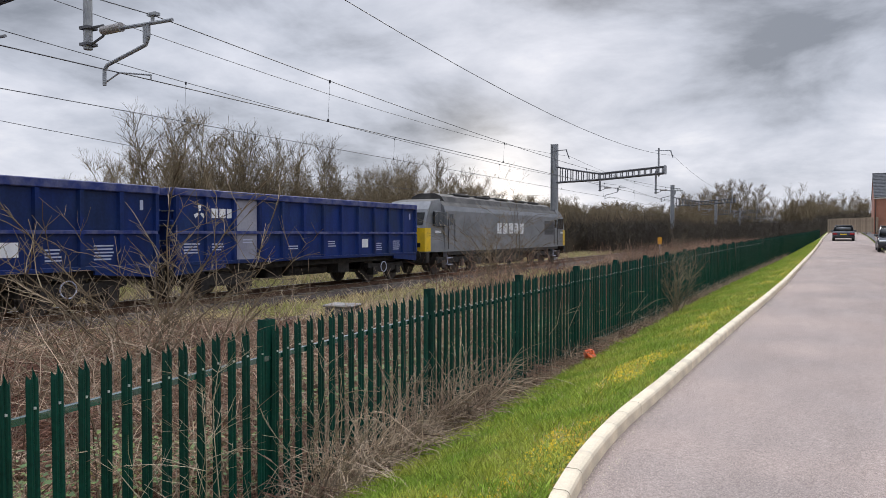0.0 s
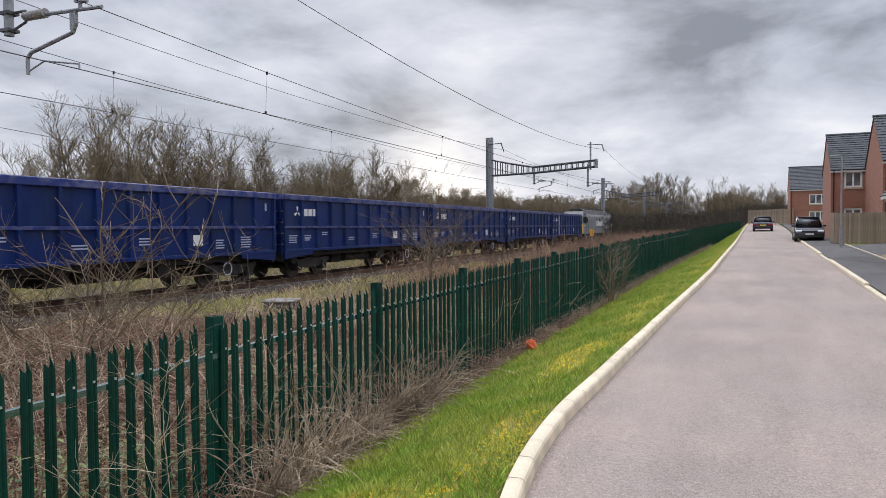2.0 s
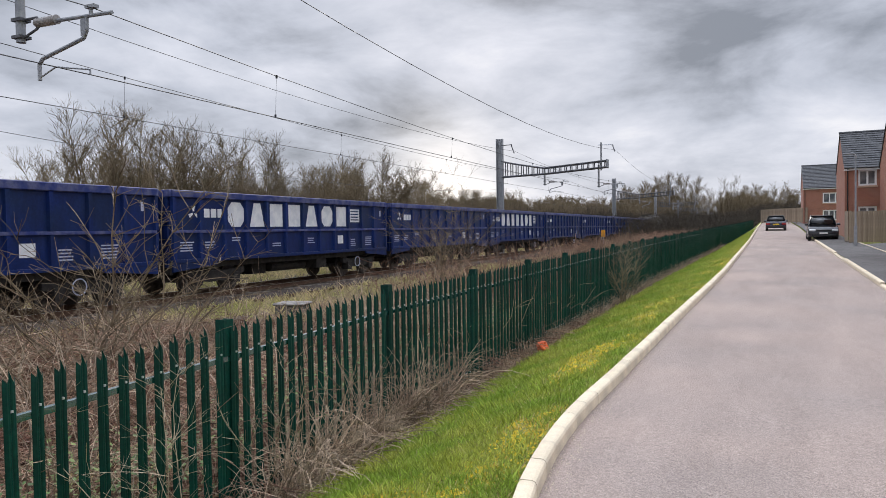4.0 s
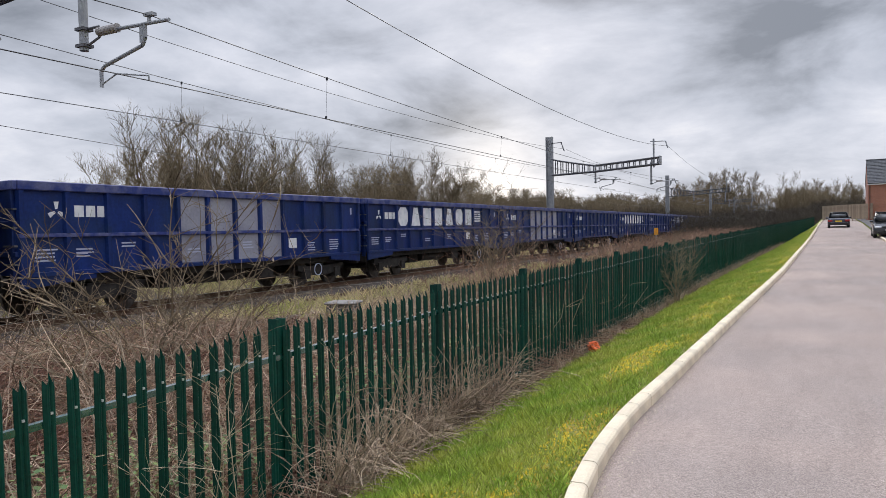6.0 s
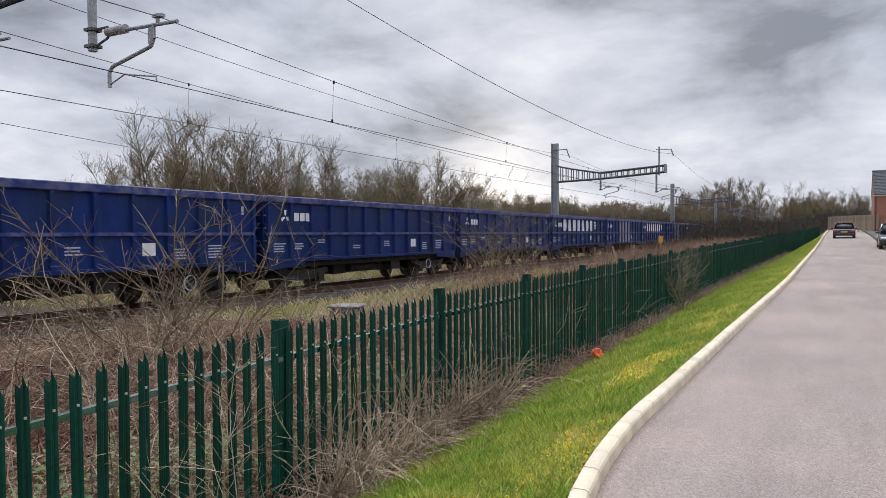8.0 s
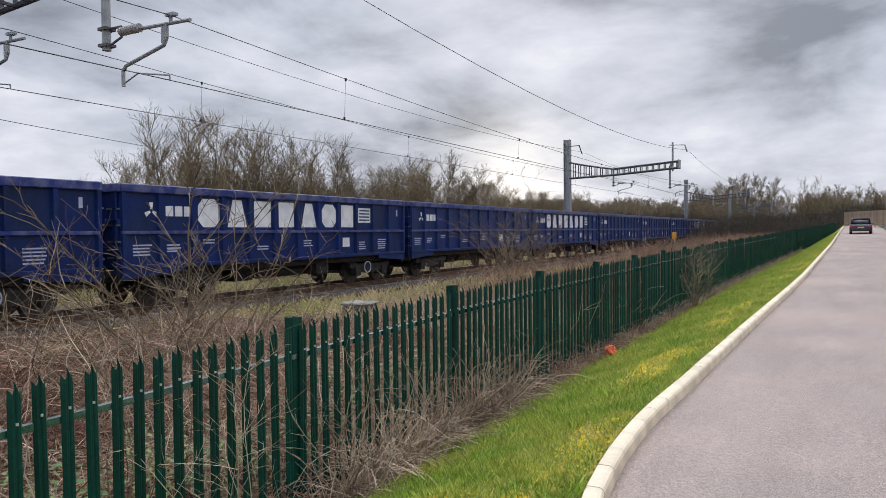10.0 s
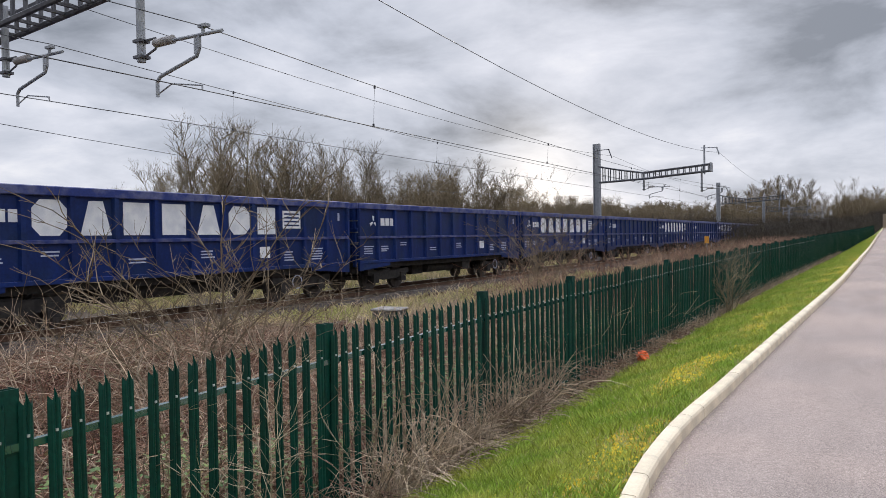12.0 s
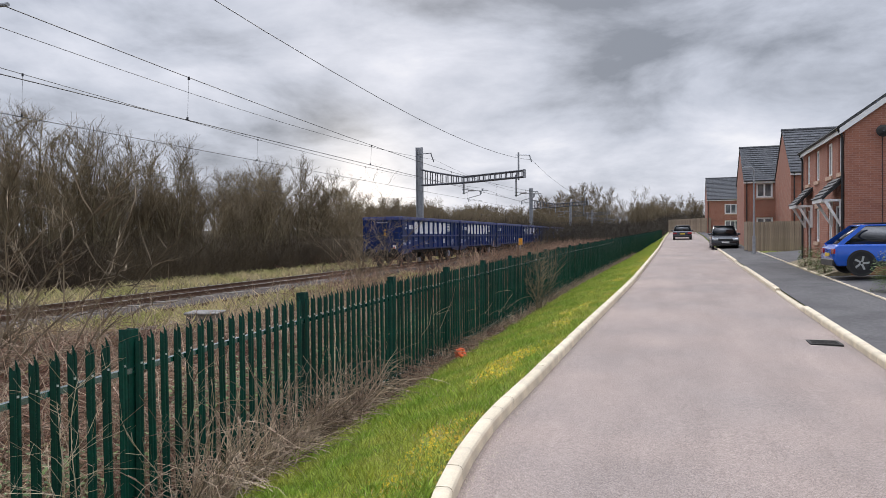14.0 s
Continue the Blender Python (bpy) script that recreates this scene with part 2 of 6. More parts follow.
M = {
    "fence": mat("green_coated_steel", (0.0015, 0.046, 0.032), 0.5, 0, (0.002, 0.034, 0.025), 3, 0.2, 0.05, 40, 0.22, spec=0.22),
    # gloss, plus a base green lifted to paint in the sky's highlight
    "fence_rail": mat("glossy_highlit_green_rail", (0.008, 0.075, 0.055), 0.16, 0, (0.008, 0.055, 0.042), 3, spec=1.0, coat=0.7),
    "bolt": mat("galvanised_bolt", (0.55, 0.58, 0.58), 0.4, 0.6),
    "asphalt": mat("worn_asphalt", (0.365, 0.292, 0.255), 0.94, 0, (0.302, 0.254, 0.230), 0.35, 0.26, 0.7, 70, spec=0.2, lo=0.38, hi=0.66),
    "asphalt_new": mat("dark_asphalt", (0.125, 0.118, 0.116), 0.92, 0, (0.096, 0.091, 0.090), 0.8, 0.2, 0.4, 60, spec=0.25),
    "kerb": mat("concrete_kerb", (0.72, 0.615, 0.45), 0.85, 0, (0.59, 0.505, 0.375), 3, 0.08, 0.2, 60, 0.06),
    "verge": mat("verge_turf", (0.135, 0.185, 0.028), 0.95, 0, (0.20, 0.19, 0.045), 2.6, 0.4, 0.8, 40, spec=0.2),
    "rough": mat("rough_ground", (0.036, 0.023, 0.015), 0.95, 0, (0.085, 0.062, 0.034), 0.5, 0.5, 0.9, 9),
    "ballast": mat("dirty_ballast", (0.050, 0.037, 0.030), 0.95, 0, (0.10, 0.078, 0.064), 4, 0.5, 1.0, 28),
    "rail": mat("rusty_rail", (0.10, 0.055, 0.035), 0.6, 0.5, (0.15, 0.09, 0.06), 20, 0.2),
    "railtop": mat("polished_rail_head", (0.62, 0.62, 0.62), 0.28, 1.0),
    "sleeper": mat("concrete_sleeper", (0.22, 0.19, 0.16), 0.9, 0, (0.15, 0.13, 0.11), 6, 0.2, 0.2, 40, 0.2),
    "steel": mat("galvanised_steel", (0.36, 0.37, 0.38), 0.55, 0.55, (0.28, 0.29, 0.31), 5, 0.1),
    "steel_dark": mat("weathered_steel", (0.10, 0.10, 0.11), 0.6, 0.4, (0.15, 0.15, 0.16), 5, 0.1),
    "wire": mat("copper_wire_dulled", (0.05, 0.05, 0.055), 0.5, 0.5),
    "insul": mat("grey_insulator", (0.25, 0.23, 0.22), 0.45, 0, (0.32, 0.30, 0.29), 10),
    "blue": mat("blue_wagon_paint", (0.005, 0.021, 0.118), 0.42, 0, (0.009, 0.025, 0.092), 0.9, 0.14, 0.03, 14, 0.16, spec=0.28),
    # rims and mid rails: paler and patchier than the wagon blue
    "blue_rim": mat("paler_blue_rim", (0.020, 0.036, 0.17), 0.45, 0, (0.10, 0.11, 0.22), 3.0, 0.15, 0.05, 20, 0.1, spec=0.35),
    "grey_panel": mat("faded_grey_panel", (0.30, 0.30, 0.35), 0.5, 0, (0.22, 0.22, 0.28), 1.2, 0.1, 0.03, 14),
    "white": mat("white_paint_marking", (0.80, 0.80, 0.80), 0.5, 0, (0.66, 0.67, 0.70), 3, 0.06),
    "marks": mat("small_white_marking", (0.42, 0.45, 0.58), 0.55),
    "under": mat("grimy_running_gear", (0.014, 0.012, 0.011), 0.75, 0.1, (0.035, 0.03, 0.026), 5, 0.2, 0.2, 30),
    "wheel": mat("wheel_steel", (0.10, 0.09, 0.085), 0.5, 0.7, (0.06, 0.05, 0.045), 8),
    "loco": mat("loco_grey_paint", (0.20, 0.205, 0.215), 0.45, 0, (0.155, 0.16, 0.17), 0.9, 0.08, 0.02, 20),
    "loco_roof": mat("sooty_roof", (0.03, 0.028, 0.027), 0.7, 0, (0.075, 0.07, 0.066), 1.5, 0.2),
    "yellow": mat("warning_yellow", (0.80, 0.52, 0.02), 0.45, 0, (0.68, 0.44, 0.03), 3, 0.08),
    "glass": mat("dark_glass", (0.012, 0.014, 0.016), 0.06, 0, spec=0.7),
    "bark": mat("winter_bark", (0.27, 0.22, 0.130), 0.9, 0, (0.15, 0.12, 0.075), 5, 0.2, 0, 30, 0.22),
    "twig": mat("bare_twigs", (0.15, 0.112, 0.066), 0.9, 0, (0.21, 0.16, 0.092), 0.6, 0.0, 0, 30, 0.22),
    "scrub": mat("brown_scrub", (0.070, 0.051, 0.032), 0.95, 0, (0.115, 0.088, 0.053), 0.25),
    "bramble": mat("dead_bramble", (0.175, 0.088, 0.058), 0.9, 0, (0.35, 0.235, 0.155), 0.8),
    "pale_stem": mat("pale_dead_stems", (0.42, 0.34, 0.24), 0.9, 0, (0.30, 0.22, 0.14), 1.5),
    "straw": mat("straw_grass", (0.64, 0.52, 0.29), 0.9, 0, (0.42, 0.41, 0.14), 0.5),
    "blade": mat("grass_blades", (0.25, 0.36, 0.040), 0.75, 0, (0.42, 0.44, 0.075), 1.2),
    "moss": mat("yellow_moss", (0.66, 0.47, 0.03), 0.95, 0, (0.36, 0.27, 0.04), 5, 0.35),
    "weed": mat("brown_weed_stems", (0.45, 0.345, 0.245), 0.9, 0, (0.21, 0.145, 0.10), 1.5),
    # greys painted in for reflections and curtains behind the glass
    "pane": mat("reflection_grey_pane", (0.09, 0.10, 0.11), 0.08, 0, (0.22, 0.22, 0.22), 1.2, spec=0.7),
    "leaf": mat("green_bramble_leaves", (0.065, 0.12, 0.022), 0.6, 0, (0.15, 0.19, 0.045), 3),
    "brick": mat("red_brick", (0.35, 0.14, 0.088), 0.9, 0, (0.26, 0.105, 0.07), 1.2, 0.2, 0.15, 30),
    "tile": mat("grey_roof_tile", (0.060, 0.062, 0.068), 0.7, 0, (0.085, 0.087, 0.092), 3, 0.15, 0.1, 20, 0.15),
    "upvc": mat("white_upvc", (0.80, 0.80, 0.79), 0.4),
    "stone": mat("buff_stone", (0.52, 0.36, 0.26), 0.85, 0, (0.46, 0.30, 0.22), 5, 0.1),
    "black": mat("black_plastic", (0.012, 0.012, 0.013), 0.4),
    "wood": mat("weathered_fence_board", (0.30, 0.23, 0.16), 0.9, 0, (0.22, 0.17, 0.12), 3, 0.2, 0.3, 30, 0.2, (4, 4, 0.5)),
    "car_black": mat("black_car_paint", (0.015, 0.016, 0.022), 0.22, 0.1, coat=0.6),
    "car_navy": mat("navy_car_paint", (0.018, 0.018, 0.032), 0.25, 0.1, coat=0.6),
    "car_blue": mat("bright_blue_car_paint", (0.007, 0.09, 0.50), 0.22, 0.2, coat=0.7),
    "tyre": mat("tyre_rubber", (0.015, 0.015, 0.016), 0.85),
    "alloy": mat("alloy_wheel", (0.45, 0.46, 0.47), 0.35, 0.9),
    "red_lamp": mat("red_lamp_lens", (0.32, 0.012, 0.015), 0.2),
    "clear_lamp": mat("clear_lamp_lens", (0.70, 0.72, 0.75), 0.12, 0.2),
    "plate": mat("number_plate", (0.72, 0.72, 0.70), 0.5),
    "orange": mat("orange_plastic_bag", (0.85, 0.13, 0.02), 0.45, 0, (0.70, 0.10, 0.02), 10, 0.1),
    "concrete": mat("old_concrete", (0.27, 0.25, 0.23), 0.9, 0, (0.16, 0.15, 0.135), 4, 0.25, 0.4, 30),
    # pit chamber: a darker concrete than its lid
    "pit": mat("dark_patchy_concrete", (0.15, 0.14, 0.125), 0.95, 0, (0.08, 0.075, 0.068), 6, 0.4, 0.6, 30),
    "amber": mat("amber_sign", (0.75, 0.34, 0.02), 0.5),
    "redmark": mat("red_lamp_body", (0.55, 0.03, 0.03), 0.5),
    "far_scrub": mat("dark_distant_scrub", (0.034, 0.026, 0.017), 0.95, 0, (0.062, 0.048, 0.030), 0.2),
    "shrub": mat("tan_thorn_twigs", (0.26, 0.20, 0.128), 0.9, 0, (0.13, 0.097, 0.062), 1.5),
    "mortar": mat("pale_mortar", (0.36, 0.27, 0.22), 0.95),
}
for key in ("scrub", "far_scrub", "straw", "blade", "pale_stem", "leaf"):
    island(M[key], 0.38)
island(M["bramble"], 0.72)
island(M["shrub"], 0.35)
mottle(M["asphalt"], 26.0, 0.13, 6.0)
mottle(M["asphalt"], 130.0, 0.35, 2.0)
mottle(M["asphalt"], 1.6, 0.10, 5.0, (1, 0.25, 1))
mottle(M["asphalt_new"], 14.0, 0.25, 6.0)
mottle(M["kerb"], 12.0, 0.09, 6.0)
mottle(M["verge"], 9.0, 0.5, 5.0)
mottle(M["brick"], 5.0, 0.12, 5.0)
mottle(M["loco"], 2.2, 0.16, 5.0, (1, 0.4, 1))
mottle(M["blue"], 2.6, 0.25, 6.0, (1, 1, 0.35))
mottle(M["tile"], 6.0, 0.25, 4.0)
island(M["weed"], 0.55)
island(M["twig"], 0.2)


# ---- mesh helpers ----
def part(name, bm, material, parent=None, label="", smooth=False):
    me = bpy.data.meshes.new(name)
    bm.to_mesh(me)
    bm.free()
    for mm in (material if isinstance(material, (list, tuple)) else [material]):
        me.materials.append(mm)
    if smooth:
        for p in me.polygons:
            p.use_smooth = True
    ob = new(name, me)
    if parent is not None:
        ob.parent = parent
    if label:
        ob["label"] = label
    return ob


def share(name, me, parent, m):
    ob = new(name, me)
    ob.parent = parent
    ob.matrix_basis = m
    return ob


def thing(name, m, label, category, group="", kind=""):
    ob = new(name)
    ob.empty_display_size = 0.2
    ob.matrix_basis = m
    return tagged(ob, label, category, group, kind)


def box(bm, x0, x1, y0, y1, z0, z1, bevel=0.0, mi=0):
    r = bmesh.ops.create_cube(bm, size=1.0)
    vs = r["verts"]
    for v in vs:
        v.co = Vector(((x0 + x1) / 2 + v.co.x * (x1 - x0), (y0 + y1) / 2 + v.co.y * (y1 - y0), (z0 + z1) / 2 + v.co.z * (z1 - z0)))
    fs = {f for v in vs for f in v.link_faces}
    for f in fs:
        f.material_index = mi
    if bevel:
        es = list({e for v in vs for e in v.link_edges})
        bmesh.ops.bevel(bm, geom=es, offset=bevel, segments=1, affect="EDGES", profile=0.5)
    return bm


def boxes(*args, bevel=0.0):
    bm = bmesh.new()
    for a in args:
        box(bm, *a, bevel=bevel)
    return bm


def cyl(bm, p, q, r, n=10, r2=None, cap=True):
    p, q = Vector(p), Vector(q)
    z = (q - p).normalized()
    x = z.orthogonal().normalized()
    y = z.cross(x)
    r2 = r if r2 is None else r2
    a = [bm.verts.new(p + (x * math.cos(t) + y * math.sin(t)) * r) for t in (2 * math.pi * k / n for k in range(n))]
    b = [bm.verts.new(q + (x * math.cos(t) + y * math.sin(t)) * r2) for t in (2 * math.pi * k / n for k in range(n))]
    for k in range(n):
        bm.faces.new((a[k], a[(k + 1) % n], b[(k + 1) % n], b[k]))
    if cap:
        bm.faces.new(a[::-1])
        bm.faces.new(b)
    return bm


def tube(bm, pts, r, n=6):
    for p, q in zip(pts[:-1], pts[1:]):
        cyl(bm, p, q, r, n)
    return bm


def prism(bm, outline, x0, x1, axis="x", mi=0):
    """An outline in the two other axes, drawn out along one axis."""
    def place(u, a, b):
        return {"x": (u, a, b), "y": (a, u, b), "z": (a, b, u)}[axis]
    lo = [bm.verts.new(place(x0, a, b)) for a, b in outline]
    hi = [bm.verts.new(place(x1, a, b)) for a, b in outline]
    n = len(outline)
    fs = [bm.faces.new((lo[k], lo[(k + 1) % n], hi[(k + 1) % n], hi[k])) for k in range(n)]
    fs += [bm.faces.new(lo[::-1]), bm.faces.new(hi)]
    for f in fs:
        f.material_index = mi
    return bm


def fixed(bm):
    bmesh.ops.recalc_face_normals(bm, faces=bm.faces[:])
    return bm


def mesh_of(name, verts, faces, materials):
    me = bpy.data.meshes.new(name)
    me.from_pydata(verts, [], faces)
    for mm in materials:
        me.materials.append(mm)
    me.update()
    return me


# ---- the lie of the land ----
SLOPE = 0.0112


def fence_line_z(y):
    return SLOPE * min(max(y, -30.0), 160.0) - 0.016 * min(max(7.2 - y, 0.0), 9.0)


def road_z(y):
    y = min(max(y, -30.0), 150.0)
    return SLOPE * y + 0.0053 * max(y - 20.0, 0.0) + 0.011 * min(max(y - 55.0, 0.0), 30.0)


KERB_Y = np.array([-30, 0, 2, 3, 4, 4.6, 5.1, 5.8, 6.7, 8.1, 10, 12.7, 17.3, 26, 49, 95, 150])
KERB_X = np.array([-0.6, -0.6, -0.72, -0.90, -1.18, -1.29, -1.355, -1.42, -1.455, -1.425, -1.405, -1.375, -1.30, -1.145, -1.05, -0.93, -0.9])


def kerb_left(y):
    return float(np.interp([y - 0.4, y, y + 0.4], KERB_Y, KERB_X).mean())


def kerb_right(y):
    return 2.93 + 0.0015 * max(y - 12, 0)


FENCE_X = -3.94


def fence_x(y):
    """The fence draws a little nearer to the road as it goes."""
    return FENCE_X + 0.018 * min(max(y - 28.0, 0.0), 70.0)


TRACK = pose(-15.496, 0, 0, 0, 0, 1.508)   # x towards the road from the train's near side, y along the line, z from the rail head
TRACK_INV = TRACK.inverted()
TRACK_MID = -1.38


def sstep(a, b, v):
    t = min(max((v - a) / (b - a), 0.0), 1.0)
    return t * t * (3 - 2 * t)


def ground_z(x, y):
    zr = road_z(y)
    kl = kerb_left(y) - 0.14
    if x > kl:
        if x > kerb_right(y) + 0.1:
            return zr + 0.02 + 0.05 * sstep(3, 6, x)
        return zr - 0.06
    base = fence_line_z(y) - 0.60
    fx = fence_x(y)
    if x > fx:
        t = (kl - x) / (kl - fx)
        return zr + 0.085 + (base - zr - 0.085) * (t ** 1.25)
    o = (TRACK_INV @ Vector((x, y, 0))).x
    rail_side = -0.36 + 0.10 * noise.noise((x * 0.35, y * 0.35, 3)) + 0.05 * noise.noise((x * 1.3, y * 1.3, 7))
    if -4.3 < o < 1.6:
        rail_side = -0.42
    t = (fx - x) / 4.5
    t = min(max(t, 0), 1)
    t = t * t * (3 - 2 * t)
    z = base * (1 - t) + rail_side * t
    if o < -7:
        z += 0.02 * min(-7 - o, 60)
    if y > 150:
        z += 0.03 * min(y - 150, 200)
    return z


# ---- ground, road, verge ----
def grid_mesh(name, xs, ys, zf, materials, pick=None):
    verts = [(x, y, zf(x, y)) for y in ys for x in xs]
    nx = len(xs)
    faces = [(j * nx + i, j * nx + i + 1, (j + 1) * nx + i + 1, (j + 1) * nx + i) for j in range(len(ys) - 1) for i in range(nx - 1)]
    me = mesh_of(name, verts, faces, materials)
    for p in me.polygons:
        p.use_smooth = True
        if pick:
            p.material_index = pick(*p.center)
    return me


def steps(*runs):
    out = []
    for a, b, d in runs:
        out += list(np.arange(a, b - 1e-6, d))
    return out + [runs[-1][1]]


xs = steps((-1500, -300, 200), (-300, -60, 30), (-60, -26, 4), (-26, -4.2, 0.6), (-4.2, -0.7, 0.18), (-0.7, 10, 1.2), (10, 60, 10), (60, 300, 40), (300, 1500, 200))
ys = steps((-1200, -60, 190), (-60, -6, 6), (-6, 40, 0.7), (40, 140, 5), (140, 400, 40), (400, 2500, 350))


def turf(x, y, z):
    return 1 if fence_x(y) + 0.3 < x < 14 and y < 150 else 0


tagged(new("ground", grid_mesh("ground", xs, ys, ground_z, [M["rough"], M["verge"]], turf)), "rough brown lineside ground beside a mown green verge", "ground", kind="structure")

ry = steps((-30, -2, 4), (-2, 30, 0.8), (30, 145, 5))


def strip(name, lefts, rights, zf, material, label, category, n=6):
    verts, faces = [], []
    for y in ry:
        a, b = lefts(y), rights(y)
        verts += [(a + (b - a) * k / n, y, zf(y, k / n)) for k in range(n + 1)]
    for j in range(len(ry) - 1):
        for i in range(n):
            a = j * (n + 1) + i
            faces.append((a, a + 1, a + n + 2, a + n + 1))
    return tagged(new(name, mesh_of(name, verts, faces, [material])), label, category, kind="structure")


strip("road", lambda y: kerb_left(y) - 0.05, lambda y: kerb_right(y) + 0.05, lambda y, u: road_z(y) + 0.05 * math.sin(math.pi * u) - 0.03, M["asphalt"], "pale worn asphalt residential road", "road", 10)
strip("pavement", lambda y: kerb_right(y) + 0.12, lambda y: kerb_right(y) + 2.05, lambda y, u: road_z(y) + 0.075 + 0.02 * u, M["asphalt_new"], "dark asphalt pavement along the houses", "pavement", 4)


def kerb_mesh(length):
    bm = bmesh.new()
    prism(bm, [(-0.125, -0.2), (0.0, -0.2), (0.0, 0.075), (-0.012, 0.098), (-0.035, 0.110), (-0.125, 0.112)], -length / 2 + 0.0008, length / 2 - 0.0008, "y")
    fixed(bm)
    me = bpy.data.meshes.new("kerb_stone")
    bm.to_mesh(me)
    bm.free()
    me.materials.append(M["kerb"])
    return me


def lay_kerb(name, line, y0, y1, low, flip, label):
    base = thing(name, pose(0, 0, 0), label, "kerb", kind="structure")
    long, short = kerb_mesh(0.915), kerb_mesh(0.4575)
    y = y0
    while y < y1:
        step, me = (0.915, long) if y > 7 or y < 3 else (0.4575, short)
        ym = y + step / 2
        dx = (line(y + step) - line(y)) / step
        yaw = -math.degrees(math.atan(dx))
        x = line(ym)
        m = pose(x, ym, road_z(ym) + low(ym) + random.uniform(-0.002, 0.002), math.degrees(math.atan(SLOPE)), random.uniform(-0.5, 0.5), yaw)
        if flip:
            m = m @ pose(0, 0, 0, 0, 0, 180)
        share("kerb_stone", me, base, m)
        y += step
    return base


lay_kerb("kerb_verge", kerb_left, -6, 122, lambda y: 0.0, False, "pale concrete kerb along the grass verge")
lay_kerb("kerb_pavement", kerb_right, -4, 56, lambda y: -0.075 if 17.5 < y < 22.5 or 33 < y < 38 else -0.015, True, "pale concrete kerb dropped at the driveways")


# ---- railway ----
def railway():
    bm = bmesh.new()
    o0, o1 = TRACK_MID - 2.5, TRACK_MID + 2.5
    prism(bm, [(o0 - 0.7, -0.6), (o1 + 0.7, -0.6), (o1 - 0.5, -0.19), (o0 + 0.5, -0.19)], -60, 420, "y")
    b = part("ballast", fixed(bm), M["ballast"])
    b.matrix_basis = TRACK
    tagged(b, "brown dirty ballast bed under the track", "ballast", kind="structure")
    t = thing("railway_track", TRACK, "rusty-sided rails with a bright head on concrete sleepers", "railway track", kind="structure")
    for o in (TRACK_MID - 0.75, TRACK_MID + 0.75):
        bm = bmesh.new()
        prism(bm, [(o - 0.07, -0.16), (o + 0.07, -0.16), (o + 0.07, -0.145), (o + 0.012, -0.125), (o + 0.012, -0.045), (o + 0.036, -0.035), (o + 0.036, -0.004), (o - 0.036, -0.004), (o - 0.036, -0.035), (o - 0.012, -0.045), (o - 0.012, -0.125), (o - 0.07, -0.145)], -60, 420, "y")
        rail = part("rail", fixed(bm), M["rail"], t)
        part("rail_head", boxes((o - 0.03, o + 0.03, -60, 420, -0.004, 0.0)), M["railtop"], rail, "bright worn running surface")
    bm = boxes((TRACK_MID - 1.3, TRACK_MID + 1.3, -0.13, 0.13, -0.32, -0.165), bevel=0.02)
    me = bpy.data.meshes.new("sleeper")
    bm.to_mesh(me)
    bm.free()
    me.materials.append(M["sleeper"])
    for k in range(130):
        share("sleeper", me, t, pose(0, -6 + k * 0.65, random.uniform(-0.01, 0.01), 0, 0, random.uniform(-0.6, 0.6)))
    # an old rail lying in the cess, and a cable pit
    bm = bmesh.new()
    prism(bm, [(-0.07, -0.08), (0.07, -0.08), (0.02, 0.0), (0.036, 0.07), (-0.036, 0.07), (-0.02, 0.0)], -9, 9, "y")
    r = part("old_rail", fixed(bm), M["rail"])
    r.matrix_basis = TRACK @ pose(1.45, 17.0, -0.22, 0, 4, 0.6)
    tagged(r, "rusty spare rail lying beside the track", "rail")
    pit = thing("cable_pit", TRACK @ pose(5.0, 14.3, -0.45, 0, 0, 12), "squat grey concrete cable pit in the rough grass", "cable pit")
    part("chamber", boxes((-0.36, 0.36, -0.32, 0.32, -0.1, 0.54), bevel=0.03), M["pit"], pit)
    part("lid", boxes((-0.41, 0.41, -0.36, 0.36, 0.54, 0.61), bevel=0.03), M["concrete"], pit, "grey stained lid")
    tr = thing("cable_trough", TRACK @ pose(3.6, 8.0, -0.38), "grey concrete cable trough running beside the line", "cable trough")
    me = mesh_of_box("trough_lid", (-0.19, 0.19, -0.49, 0.49, 0.0, 0.16), M["concrete"])
    for k in range(14):
        share("trough_lid", me, tr, pose(random.uniform(-0.02, 0.02), k * 1.0 - 4, random.uniform(-0.02, 0.02), 0, 0, random.uniform(-2, 2)))


def mesh_of_box(name, dims, material, bevel=0.01):
    bm = boxes(dims, bevel=bevel)
    me = bpy.data.meshes.new(name)
    bm.to_mesh(me)
    bm.free()
    me.materials.append(material)
    return me


railway()


# ---- overhead line ----
CONTACT = ((1.85, 4.80), (6.3, 4.47))   # offset and height of the two contact wires
MESSENGER = {1.85: (1.12, 0.46), 6.3: (1.04, 0.47)}   # rise of the messenger over it at the gantries, and its sag
GANTRIES = (7.3, 56.3, 112.0, 166.0, 222.0, 280.0)


